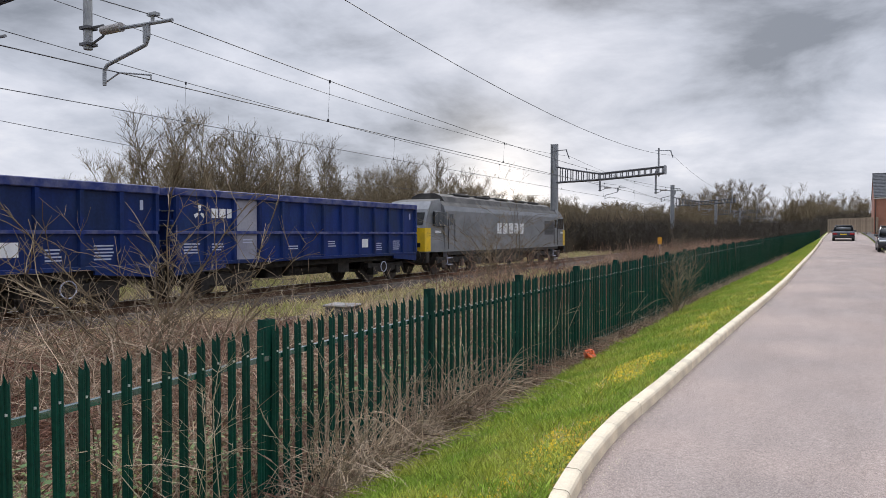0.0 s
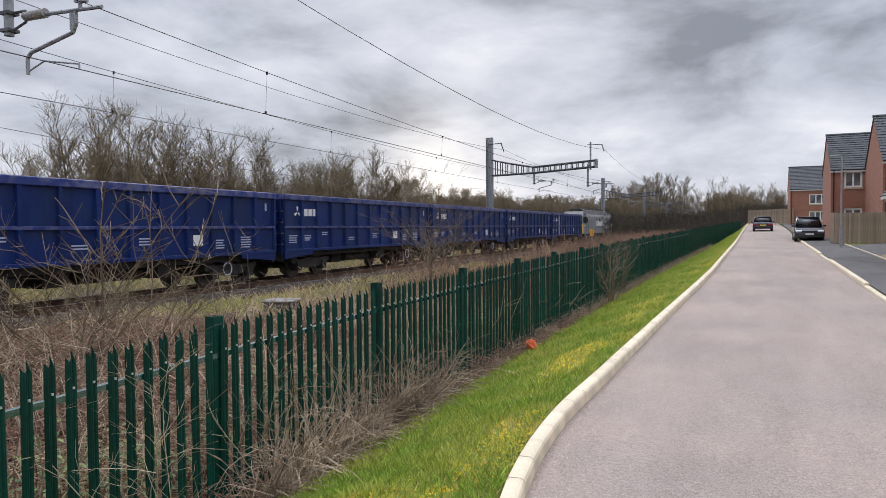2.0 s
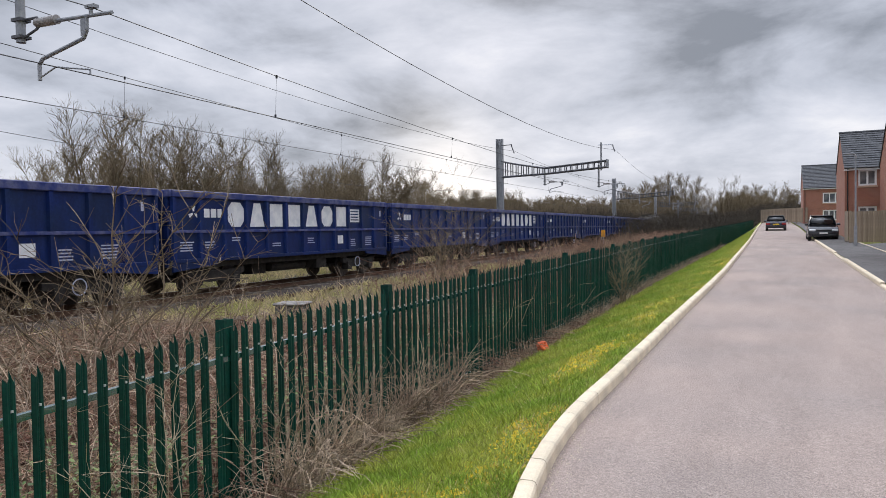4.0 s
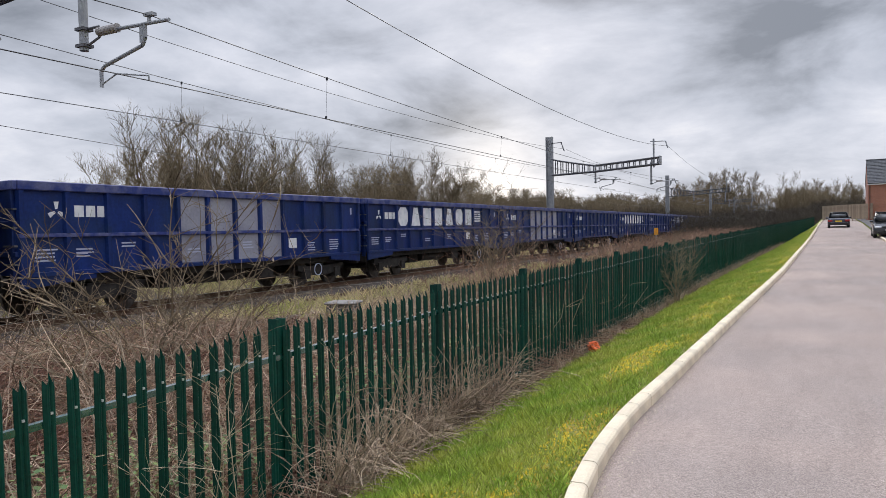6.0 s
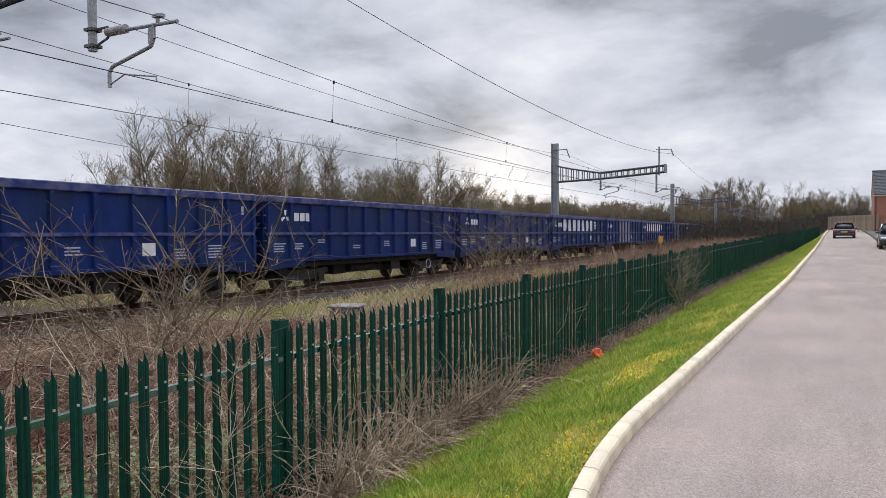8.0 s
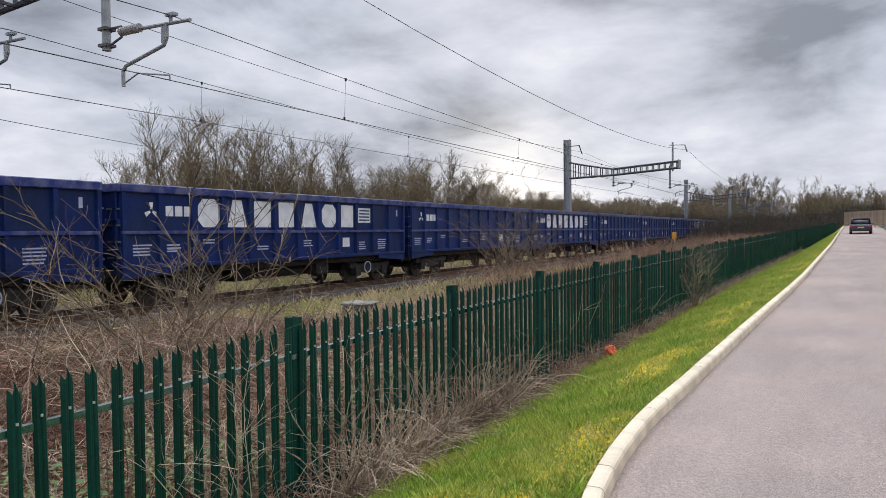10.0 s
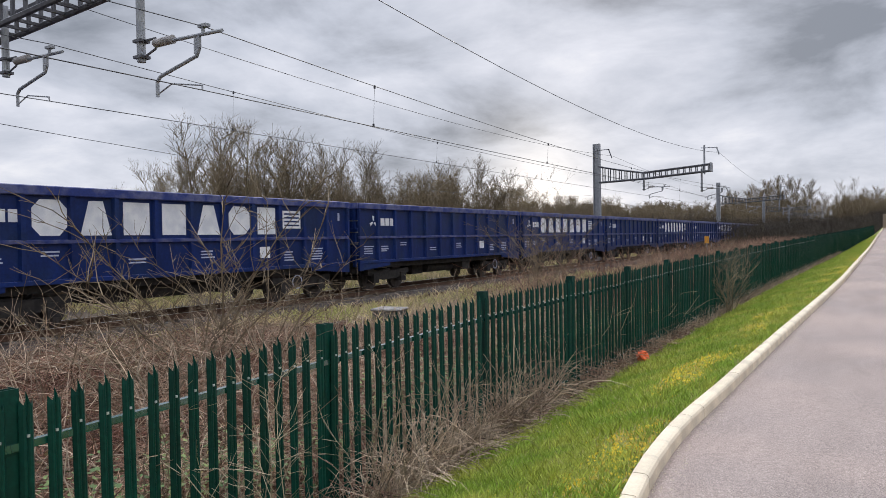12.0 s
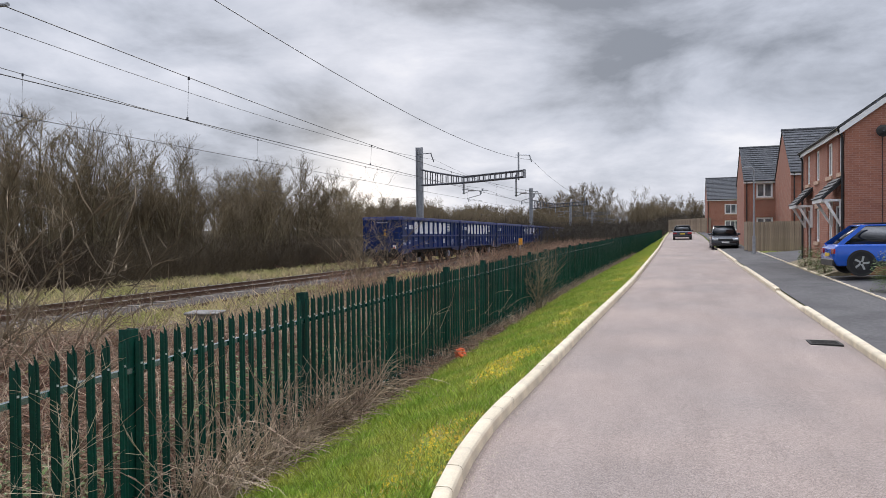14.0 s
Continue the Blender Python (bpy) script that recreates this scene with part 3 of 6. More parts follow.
def arm(parent, o, zc):
    """The drop tube, cantilever and registration arm that hold one pair of wires at the offset o."""
    d, h = o - 1.56, zc + 0.92
    drop = part("drop_tube", cyl(bmesh.new(), (d, 0, h - 0.24), (d, 0, 6.95), 0.075, 10), M["steel"], parent)
    bm = bmesh.new()
    for z in (h - 0.16, h + 0.12):
        box(bm, d - 0.1, d + 0.12, -0.1, 0.1, z - 0.025, z + 0.025)
    tube(bm, [(d + 0.1, 0, h + 0.12), (d + 0.40, 0, h + 0.12), (d + 0.40, 0, h - 0.06), (d + 0.1, 0, h - 0.16)], 0.022)
    part("bracket", bm, M["steel_dark"], drop)
    bm = bmesh.new()
    rings = []
    for k in range(14):
        u, r = d + 0.36 + k * 0.038, (0.055, 0.078)[k % 2]
        rings.append([bm.verts.new((u, math.cos(a) * r, h + 0.03 + math.sin(a) * r)) for a in (2 * math.pi * q / 12 for q in range(12))])
    for a, b in zip(rings[:-1], rings[1:]):
        for q in range(12):
            bm.faces.new((a[q], a[(q + 1) % 12], b[(q + 1) % 12], b[q]))
    bm.faces.new(rings[0])
    bm.faces.new(rings[-1])
    fixed(bm)
    part("insulator", bm, M["insul"], parent, "ribbed grey insulator")
    bm = tube(bmesh.new(), [(d + 0.86, 0, h + 0.01), (o + 0.50, 0, h - 0.02)], 0.032, 8)
    cyl(bm, (o + 0.05, 0, h - 0.02), (o + 0.05, 0, h + 0.12), 0.03, 8)
    box(bm, o - 0.03, o + 0.17, -0.05, 0.05, h + 0.10, h + 0.15)
    part("cantilever_tube", bm, M["steel"], parent)
    bm = tube(bmesh.new(), [(o - 0.05, 0, h - 0.02), (o - 0.05, 0, h - 0.22), (o - 0.12, 0, h - 0.34), (d + 0.50, 0, zc + 0.36), (d + 0.42, 0, zc + 0.28), (d + 0.42, 0, zc + 0.02)], 0.032, 8)
    box(bm, o - 0.17, o - 0.05, -0.015, 0.015, h - 0.30, h - 0.03)
    part("registration_tube", bm, M["steel"], parent)
    bm = tube(bmesh.new(), [(d + 0.42, 0, zc + 0.06), (d + 0.80, 0, zc + 0.20), (o + 0.0, 0, zc + 0.08), (o, 0, zc)], 0.014, 6)
    part("steady_arm", bm, M["steel"], parent)


def gantry(s, near):
    g = thing("overhead_line_gantry", TRACK @ pose(0, s, 0), "galvanised steel cantilever gantry carrying the overhead wires", "gantry", "overhead line gantries")
    o = -3.6
    part("foundation", boxes((o - 0.4, o + 0.4, -0.4, 0.4, -0.9, -0.2), bevel=0.03), M["concrete"], g)
    bm = bmesh.new()
    for x in (-0.25, 0.25):
        box(bm, o + x - 0.025, o + x + 0.025, -0.2, 0.2, -0.2, 9.55)
    box(bm, o - 0.225, o + 0.225, -0.015, 0.015, -0.2, 9.55)
    mast = part("mast", bm, M["steel"], g)
    bm = tube(bmesh.new(), [(o - 0.1, -0.2, 8.95), (o + 1.15, -0.2, 9.0)], 0.035)
    cyl(bm, (o + 1.1, -0.2, 8.95), (o + 1.35, -0.2, 8.25), 0.045, 8)
    part("feeder_bracket", bm, M["steel_dark"], mast)
    end = 5.45

    def boom(x):
        """Under and upper edge of the boom, deep at the mast, thin past the knee, rising to its tip."""
        t = min(max((x - o) / 3.9, 0.0), 1.0)
        tip = max(x - 0.3, 0.0) / 5.15
        return 6.30 + 0.12 * t + 0.33 * tip, 7.72 - 0.82 * t ** 0.8 + 0.36 * tip
    bm = bmesh.new()
    xs_b = [o + 0.25, o + 1.0, o + 1.9, o + 2.9, o + 3.9, 2.4, 4.2, end]
    for y in (-0.28, 0.28):
        for e in (0, 1):
            tube(bm, [(x, y, boom(x)[e]) for x in xs_b], 0.065, 6)
    part("chord", bm, M["steel_dark"], g)
    for k in range(19):
        x = o + 0.6 + k * 0.46
        z0, z1 = boom(x)
        bm = bmesh.new()
        box(bm, x - 0.035, x + 0.035, -0.31, -0.25, z0, z1)
        box(bm, x - 0.035, x + 0.035, 0.25, 0.31, z0, z1)
        box(bm, x - 0.03, x + 0.03, -0.25, 0.25, z0 - 0.03, z0 + 0.03)
        part("lattice_strut", bm, M["steel_dark"], g)
    part("end_frame", boxes((end - 0.05, end + 0.05, -0.34, 0.34, 6.68, 7.36)), M["steel"], g)
    bm = tube(bmesh.new(), [(4.95, 0, 6.5), (4.95, 0, 8.75)], 0.07, 8)
    tube(bm, [(4.7, 0, 8.55), (5.9, 0, 8.5)], 0.035)
    cyl(bm, (5.86, 0, 8.5), (6.03, 0, 7.95), 0.05, 8)
    part("upright", bm, M["steel"], g)
    for oc, zc in CONTACT:
        arm(g, oc, zc)
    return g


first = gantry(GANTRIES[0], True)
for s in GANTRIES[1:]:
    copy_thing(first, TRACK @ pose(0, s, 0))


def wire(name, pts, r, label):
    bm = bmesh.new()
    rings = [[bm.verts.new((x + math.cos(a) * r, y, z + math.sin(a) * r)) for a in (0.0, 1.57, 3.14, 4.71)] for x, y, z in pts]
    for a, b in zip(rings[:-1], rings[1:]):
        for q in range(4):
            bm.faces.new((a[q], a[(q + 1) % 4], b[(q + 1) % 4], b[q]))
    w = part(name, bm, M["wire"])
    w.matrix_basis = TRACK
    return tagged(w, label, "wire", "overhead wires")


def overhead_wires():
    spans = (-45.0,) + GANTRIES
    for oc, zc in CONTACT:
        rise, sag = MESSENGER[oc]
        cont, mess = [], []
        for a, b in zip(spans[:-1], spans[1:]):
            for k in range(12):
                u = k / 12
                cont.append((oc, a + (b - a) * u, zc - 0.03 * math.sin(math.pi * u)))
                mess.append((oc + 0.05, a + (b - a) * u, zc + rise - sag * 4 * u * (1 - u)))
        c = wire("contact_wire", cont, 0.009, "dark copper contact wire over the railway")
        m = wire("messenger_wire", mess, 0.0085, "dark sagging messenger wire over the railway")
        for a, b in zip(spans[:-1], spans[1:]):
            for k in range(5):
                u = (4.7 + k * 9.9) / 49.0
                zt = zc + rise - sag * 4 * u * (1 - u)
                s = a + (b - a) * u
                zb = zc - 0.03 * math.sin(math.pi * u)
                bm = tube(bmesh.new(), [(oc + 0.05, s, zt), (oc, s, zb)], 0.003, 4)
                box(bm, oc + 0.03, oc + 0.07, s - 0.012, s + 0.012, zt - 0.05, zt + 0.02)
                box(bm, oc - 0.02, oc + 0.02, s - 0.012, s + 0.012, zb - 0.01, zb + 0.06)
                part("dropper", bm, M["wire"], m)
    def hung(o, z, sag, first=None):
        pts = []
        for i, (a, b) in enumerate(zip(spans[:-1], spans[1:])):
            za, zb = (first or z) if i == 1 else z, (first or z) if i == 0 else z
            pts += [(o, a + (b - a) * k / 12, za + (zb - za) * k / 12 - sag * 4 * (k / 12) * (1 - k / 12)) for k in range(12)]
        return pts
    wire("feeder_wire", hung(6.03, 8.1, 1.0, 7.85), 0.012, "dark aerial feeder wire over the railway")
    wire("feeder_wire", hung(-2.25, 8.45, 0.68), 0.011, "dark aerial feeder wire over the railway")
    wire("return_wire", hung(-3.9, 5.3, 0.85), 0.009, "thin dark return wire hung from the masts")


overhead_wires()


# ---- palisade fence ----
FENCE_Y0, BAY = -1.01, 2.75


def palisade():
    f = thing("palisade_fence", pose(0, 0, 0), "dark green steel palisade fence between verge and railway", "fence")
    bm = bmesh.new()
    w, d, h = 0.041, 0.021, 1.76
    def ring(z, ws, off=0.0):
        return [bm.verts.new((dx, ys * ws, z + dz)) for dx, ys, dz in ((0.0, -1.0, 0), (d, -0.62, 0), (d, -0.25, 0), (0.012, 0.0, 0), (d, 0.25, 0), (d, 0.62, 0), (0.0, 1.0, 0))]
    lo = ring(0.0, w)
    hi = ring(h - 0.10, w)
    tip = [bm.verts.new(p) for p in ((0, -w * 0.92, h - 0.045), (d, -w * 0.5, h - 0.075), (d, -w * 0.25, h - 0.05), (0.004, 0, h), (d, w * 0.25, h - 0.05), (d, w * 0.5, h - 0.075), (0, w * 0.92, h - 0.045))]
    for a, b in ((lo, hi), (hi, tip)):
        for k in range(6):
            bm.faces.new((a[k], a[k + 1], b[k + 1], b[k]))
    geom = bmesh.ops.extrude_face_region(bm, geom=bm.faces[:])
    for v in [g for g in geom["geom"] if isinstance(g, bmesh.types.BMVert)]:
        v.co.x -= 0.004
    fixed(bm)
    for z in (0.24, h - 0.25):
        box(bm, d - 0.010, d + 0.006, -0.0075, 0.0075, z - 0.0075, z + 0.0075, mi=1)
    pale = bpy.data.meshes.new("pale")
    bm.to_mesh(pale)
    bm.free()
    pale.materials.append(M["fence"])
    pale.materials.append(M["bolt"])
    bm = bmesh.new()
    for y in (-0.05, 0.046):
        box(bm, -0.115, -0.02, y, y + 0.006, -0.1, 1.80)
    box(bm, -0.07, -0.064, -0.046, 0.048, -0.1, 1.80)
    box(bm, -0.02, -0.012, -0.055, 0.058, -0.1, 1.80)
    postm = bpy.data.meshes.new("post")
    bm.to_mesh(postm)
    bm.free()
    postm.materials.append(M["fence"])
    tilt = math.degrees(math.atan(SLOPE))
    bm = bmesh.new()
    prism(bm, [(-0.011, -0.022), (-0.005, -0.022), (-0.005, 0.022), (-0.05, 0.022), (-0.05, 0.016), (-0.011, 0.016)], 0.0, BAY, "y")
    fixed(bm)
    railm = bpy.data.meshes.new("rail")
    bm.to_mesh(railm)
    bm.free()
    railm.materials.append(M["fence_rail"])
    rnd = random.Random(4)
    far_v, far_f, far_m = [], [], []
    base = [v.co.copy() for v in pale.vertices]
    polys = [tuple(p.vertices) for p in pale.polygons]
    for b in range(54):
        y0 = FENCE_Y0 + b * BAY
        z0 = fence_line_z(y0) - 0.58
        share("post", postm, f, pose(fence_x(y0) - 0.01, y0 - (0.11 if b == 2 else 0.0), z0, 0, rnd.uniform(-0.5, 0.5), 0))
        for z in (0.24, 1.47):
            share("rail", railm, f, pose(fence_x(y0), y0, z0 + z, tilt if y0 > 7 else math.degrees(math.atan((fence_line_z(y0 + BAY) - fence_line_z(y0)) / BAY)), 0, -1.03 if 28 < y0 < 98 else 0))
        for k in range(17):
            y = y0 + (k + 0.5) * BAY / 17
            m = pose(fence_x(y) + 0.002, y, fence_line_z(y) - 0.56 + rnd.uniform(-0.008, 0.008), rnd.uniform(-0.5, 0.5), rnd.uniform(-0.4, 0.4), rnd.uniform(-3, 3))
            if b < 17:
                share("pale", pale, f, m)
            else:
                n = len(far_v)
                far_v += [tuple(m @ v) for v in base]
                far_f += [tuple(n + i for i in p) for p in polys]
    far = new("pale_run", mesh_of("pale_run", far_v, far_f, [M["fence"]]))
    far.parent = f
    far["kind"] = "stuff"


palisade()


# ---- the train ----
PITCH, SPEED, JOINT0 = 14.1, 25.22, 27.1
LETTERED = (5, 7, 10, 12, 16, 18, 20, 22, 23)
GREYED = {9: (4, 5, 6, 7, 8), 11: (4, 5, 6, 7), 0: (2,)}
BODY = 13.5       # length of a wagon's box
HALF = 1.38       # half its width
ZTOP, ZMID, ZLOW = 3.28, 2.02, 1.12


def ring_mesh(bm, c, r, rt, axis="x", n=20):
    c = Vector(c)
    pts = [c + Vector((0, math.cos(a) * r, math.sin(a) * r)) for a in (2 * math.pi * k / n for k in range(n))]
    tube(bm, pts + [pts[0]], rt, 5)
    return bm


def bogie(parent, y):
    """A two-axle bogie: frame, wheels on axles, axle boxes and springs."""
    bg = part("bogie", bmesh.new(), M["under"], parent, "black grimy two-axle bogie")
    bm = bmesh.new()
    for x in (-1.02, 1.02):
        prism(bm, [(y - 1.35, 0.62), (y - 0.45, 0.40), (y + 0.45, 0.40), (y + 1.35, 0.62), (y + 1.35, 0.80), (y + 0.5, 0.74), (y - 0.5, 0.74), (y - 1.35, 0.80)], x - 0.09, x + 0.09, "x")
        for dy in (-0.9, 0.9):
            box(bm, x - 0.16, x + 0.16, y + dy - 0.16, y + dy + 0.16, 0.30, 0.64)
        for dy in (-0.22, 0.0, 0.22):
            cyl(bm, (x, y + dy, 0.38), (x, y + dy, 0.72), 0.08, 8)
    box(bm, -1.0, 1.0, y - 0.25, y + 0.25, 0.45, 0.80)
    fixed(bm)
    bm.to_mesh(bg.data)
    bm.free()
    for dy in (-0.9, 0.9):
        bm = cyl(bmesh.new(), (-0.9, y + dy, 0.46), (0.9, y + dy, 0.46), 0.08, 10)
        for x in (-0.76, 0.76):
            cyl(bm, (x - 0.06, y + dy, 0.46), (x + 0.06, y + dy, 0.46), 0.46, 28)
            cyl(bm, (x * 0.93 - 0.02, y + dy, 0.46), (x * 0.93 + 0.02, y + dy, 0.46), 0.485, 28)
        part("wheelset", bm, M["wheel"], bg)


def markings(w, lettered):
    """White plates and bars on both long sides, the emblem as plain shapes."""
    bay = 1.118
    for sx in (1, -1):
        x = sx * (HALF - 0.0885)
        def plate(name, y0, y1, z0, z1, mt, t=0.006):
            ya, yb = (y0, y1) if sx > 0 else (-y1, -y0)
            return part(name, boxes((min(x, x + sx * t), max(x, x + sx * t), ya, yb, z0, z1)), mt, w)
        at = lambda k: -6.68 + k * bay
        # emblem: three small wedges, then three blocks
        c = -5.80
        bm = bmesh.new()
        for a in (90, 210, 330):
            ca, sa = math.cos(radians(a)), math.sin(radians(a))
            p = [(c + ca * u - sa * v, 2.60 + sa * u + ca * v) for u, v in ((0.045, -0.028), (0.22, -0.062), (0.22, 0.062), (0.045, 0.028))]
            if sx < 0:
                p = [(-u, v) for u, v in p]
            prism(bm, p, min(x, x + sx * 0.006), max(x, x + sx * 0.006), "x")
        part("emblem", fixed(bm), M["white"], w, "white three-bladed emblem")
        for k in range(3):
            plate("emblem_block", -5.34 + k * 0.31, -5.09 + k * 0.31, 2.46, 2.74, M["white"])
        if lettered:
            for k in range(7):
                u = at(2 + k) + 0.22
                bm = bmesh.new()
                a, b, z0, z1 = u, u + 0.80, 2.16, 2.98
                kind = "oabbaob"[k]
                if kind == "a":
                    out = [(a, z0), (b, z0), (b - 0.22, z1), (a + 0.22, z1)]
                elif kind == "o":
                    out = [(a + 0.18, z0), (b - 0.18, z0), (b, z0 + 0.20), (b, z1 - 0.20), (b - 0.18, z1), (a + 0.18, z1), (a, z1 - 0.20), (a, z0 + 0.20)]
                else:
                    out = [(a, z0), (b - 0.06, z0), (b - 0.06, z1), (a, z1)]
                if sx < 0:
                    out = [(-p, q) for p, q in out]
                prism(bm, out, min(x, x + sx * 0.006), max(x, x + sx * 0.006), "x")
                part("large_block", fixed(bm), M["white"], w, "large white block marking")
            plate("sign_plate", 3.55, 4.36, 2.34, 2.90, M["white"])
            for z in (2.44, 2.56, 2.68, 2.80):
                plate("sign_bar", 3.62, 4.29, z - 0.025, z + 0.025, M["blue"], 0.010)
        plate("end_plate", at(11) + 0.62, at(11) + 0.72, 2.62, 2.88, M["marks"])
        plate("label_plate", 2.56, 2.98, 1.44, 1.78, M["white"])
        rnd = random.Random(11)
        for k, rows, wd in ((0, 4, 0.6), (1, 3, 0.5), (1, 1, 0.3), (4, 2, 0.5), (6, 3, 0.55), (9, 4, 0.5), (10, 5, 0.62), (2, 2, 0.45)):
            u = at(k) + rnd.uniform(0.2, 0.4)
            z = rnd.uniform(1.55, 1.8)
            for r in range(rows):
                plate("marking_bar", u, u + wd * rnd.uniform(0.7, 1.0), z - r * 0.085 - 0.024, z - r * 0.085 + 0.014, M["marks"])


def wagon(lettered, greyed=()):
    w = thing("box_wagon", TRACK, "blue steel bogie box wagon with " + ("faded grey panels and white emblem" if greyed else "large white block lettering" if lettered else "a small white emblem"), "freight wagon", "wagons of the freight train")
    h, L = HALF, BODY / 2
    skin = h - 0.11
    # tub: two side sheets, two ends, a floor
    bay = 1.118
    part("floor_plate", boxes((-skin + 0.02, skin - 0.02, -L + 0.02, L - 0.04, ZLOW + 0.02, ZLOW + 0.10)), M["blue"], w)
    for sx in (1, -1):
        part("side_sheet", boxes((sx * skin - 0.02, sx * skin + 0.02, -L, L, ZLOW, ZTOP - 0.05)), M["blue"], w)
    for sy in (1, -1):
        part("end_sheet", boxes((-skin + 0.02, skin - 0.02, sy * L - 0.03, sy * L + 0.01, ZLOW, ZTOP - 0.08)), M["blue"], w)
    for sx in (1, -1):
        a, b = sorted((sx * (skin + 0.02), sx * h))
        part("top_rim", boxes((a - 0.03, b + 0.01, -L - 0.02, L + 0.02, ZTOP - 0.22, ZTOP), bevel=0.02), M["blue_rim"], w)
        part("mid_rail", boxes((a, b - 0.01, -L, L, ZMID - 0.045, ZMID + 0.045), bevel=0.008), M["blue_rim"], w)
        part("lower_rail", boxes((a, b, -L, L, ZLOW - 0.06, ZLOW + 0.05), bevel=0.01), M["blue"], w)
        for ya, yb in ((-L, -L + 1.9), (L - 1.9, L)):
            out = [(ya, 0.80 if ya < 0 else 0.95), (yb, 0.95 if ya < 0 else 0.80), (yb, ZLOW - 0.06), (ya, ZLOW - 0.06)]
            part("end_skirt", fixed(prism(bmesh.new(), out, a, b - 0.02, "x")), M["blue"], w)
        part("sole_bar", boxes((sx * 1.06 - 0.06, sx * 1.06 + 0.06, -L, L, 0.86, ZLOW - 0.02)), M["under"], w)
        for k in range(13):
            y = -6.68 + k * bay
            bm = bmesh.new()
            for z0, z1 in ((ZLOW + 0.05, ZMID - 0.045), (ZMID + 0.045, ZTOP - 0.22)):
                prism(bm, [(sx * (skin + 0.02), y - 0.085), (sx * h, y - 0.055), (sx * h, y + 0.055), (sx * (skin + 0.02), y + 0.085)], z0, z1, "z")
            part("rib", fixed(bm), M["blue"], w)
        for k in greyed:
            y = -6.68 + k * bay
            a2, b2 = sorted((sx * (skin + 0.02), sx * (skin + 0.025)))
            part("faded_panel", boxes((a2, b2, y + 0.09, y + bay - 0.09, ZMID + 0.05, ZTOP - 0.23)), M["grey_panel"], w, "faded grey panel")
            part("faded_panel", boxes((a2, b2, y + 0.09, y + bay - 0.09, ZLOW + 0.06, ZMID - 0.05)), M["grey_panel"], w, "faded grey panel")
    for sy in (1, -1):
        y = sy * (L + 0.01)
        a, b = sorted((y, y + sy * 0.08))
        part("end_rim", boxes((-h + 0.02, h - 0.02, a - 0.02, b, ZTOP - 0.22, ZTOP - 0.005), bevel=0.015), M["blue_rim"], w)
        for x in (-1.18, -0.45, 0.45, 1.18):
            part("end_post", boxes((x - 0.07, x + 0.07, a, b, 0.95, ZTOP - 0.22), bevel=0.01), M["blue"], w)
        for z in (1.6, 2.3):
            part("end_beam", boxes((-h + 0.05, h - 0.05, a, b - 0.02 if sy > 0 else b, z - 0.06, z + 0.06), bevel=0.01), M["blue"], w)
        part("buffer_beam", boxes((-1.25, 1.25, sy * (L - 0.02) - 0.06, sy * (L - 0.02) + 0.06, 0.72, 1.06)), M["under"], w)
        for x in (-0.87, 0.87):
            bm = cyl(bmesh.new(), (x, sy * L, 0.98), (x, sy * (L + 0.22), 0.98), 0.10, 12)
            cyl(bm, (x, sy * (L + 0.22), 0.98), (x, sy * (L + 0.27), 0.98), 0.22, 18)
            part("buffer", bm, M["under"], w)
        for k in range(4):
            part("ladder_rung", boxes((h - 0.50, h - 0.06, a - 0.0, b + 0.04 if sy > 0 else b, 1.35 + k * 0.42, 1.39 + k * 0.42)), M["steel_dark"], w)
    for sx in (1, -1):
        part("hand_wheel", ring_mesh(bmesh.new(), (sx * 1.26, L - 2.55, 0.62), 0.21, 0.018), M["marks"], w, "pale handbrake ring")
    bm = cyl(bmesh.new(), (0.55, -1.2, 0.68), (0.55, 1.0, 0.68), 0.20, 14)
    part("air_tank", bm, M["under"], w)
    part("brake_gear", boxes((-0.7, 0.6, -2.2, -1.4, 0.45, 0.95), (0.2, 1.05, 1.3, 2.0, 0.5, 0.98), (-0.08, 0.08, -5, 5, 0.55, 0.7)), M["under"], w)
    for y in (-4.6, 4.6):
        bogie(w, y)
    markings(w, lettered)
    return w


def tail_fittings(w):
    """The red tail lamp, an orange plate and the number bars on the last wagon's end."""
    y = -BODY / 2 - 0.09
    part("tail_lamp_body", boxes((0.78, 0.98, y - 0.14, y, 1.12, 1.42), bevel=0.02), M["white"], w, "white tail lamp body")
    part("tail_lamp_lens", cyl(bmesh.new(), (0.88, y - 0.17, 1.24), (0.88, y - 0.14, 1.24), 0.075, 14), M["redmark"], w, "red tail lamp lens")
    part("warning_plate", boxes((0.10, 0.26, y + 0.06, y + 0.075, 2.02, 2.45)), M["amber"], w, "amber warning plate")
    part("number_bar", boxes((-0.5, 0.45, y + 0.06, y + 0.075, 2.86, 2.94)), M["marks"], w)


def sooty(ob):
    """The upward faces of the loco's body carry the roof's soot."""
    ob.data.materials.append(M["loco_roof"])
    for f in ob.data.polygons:
        if f.center.z > 3.4 and f.normal.z > 0.3:
            f.material_index = 1


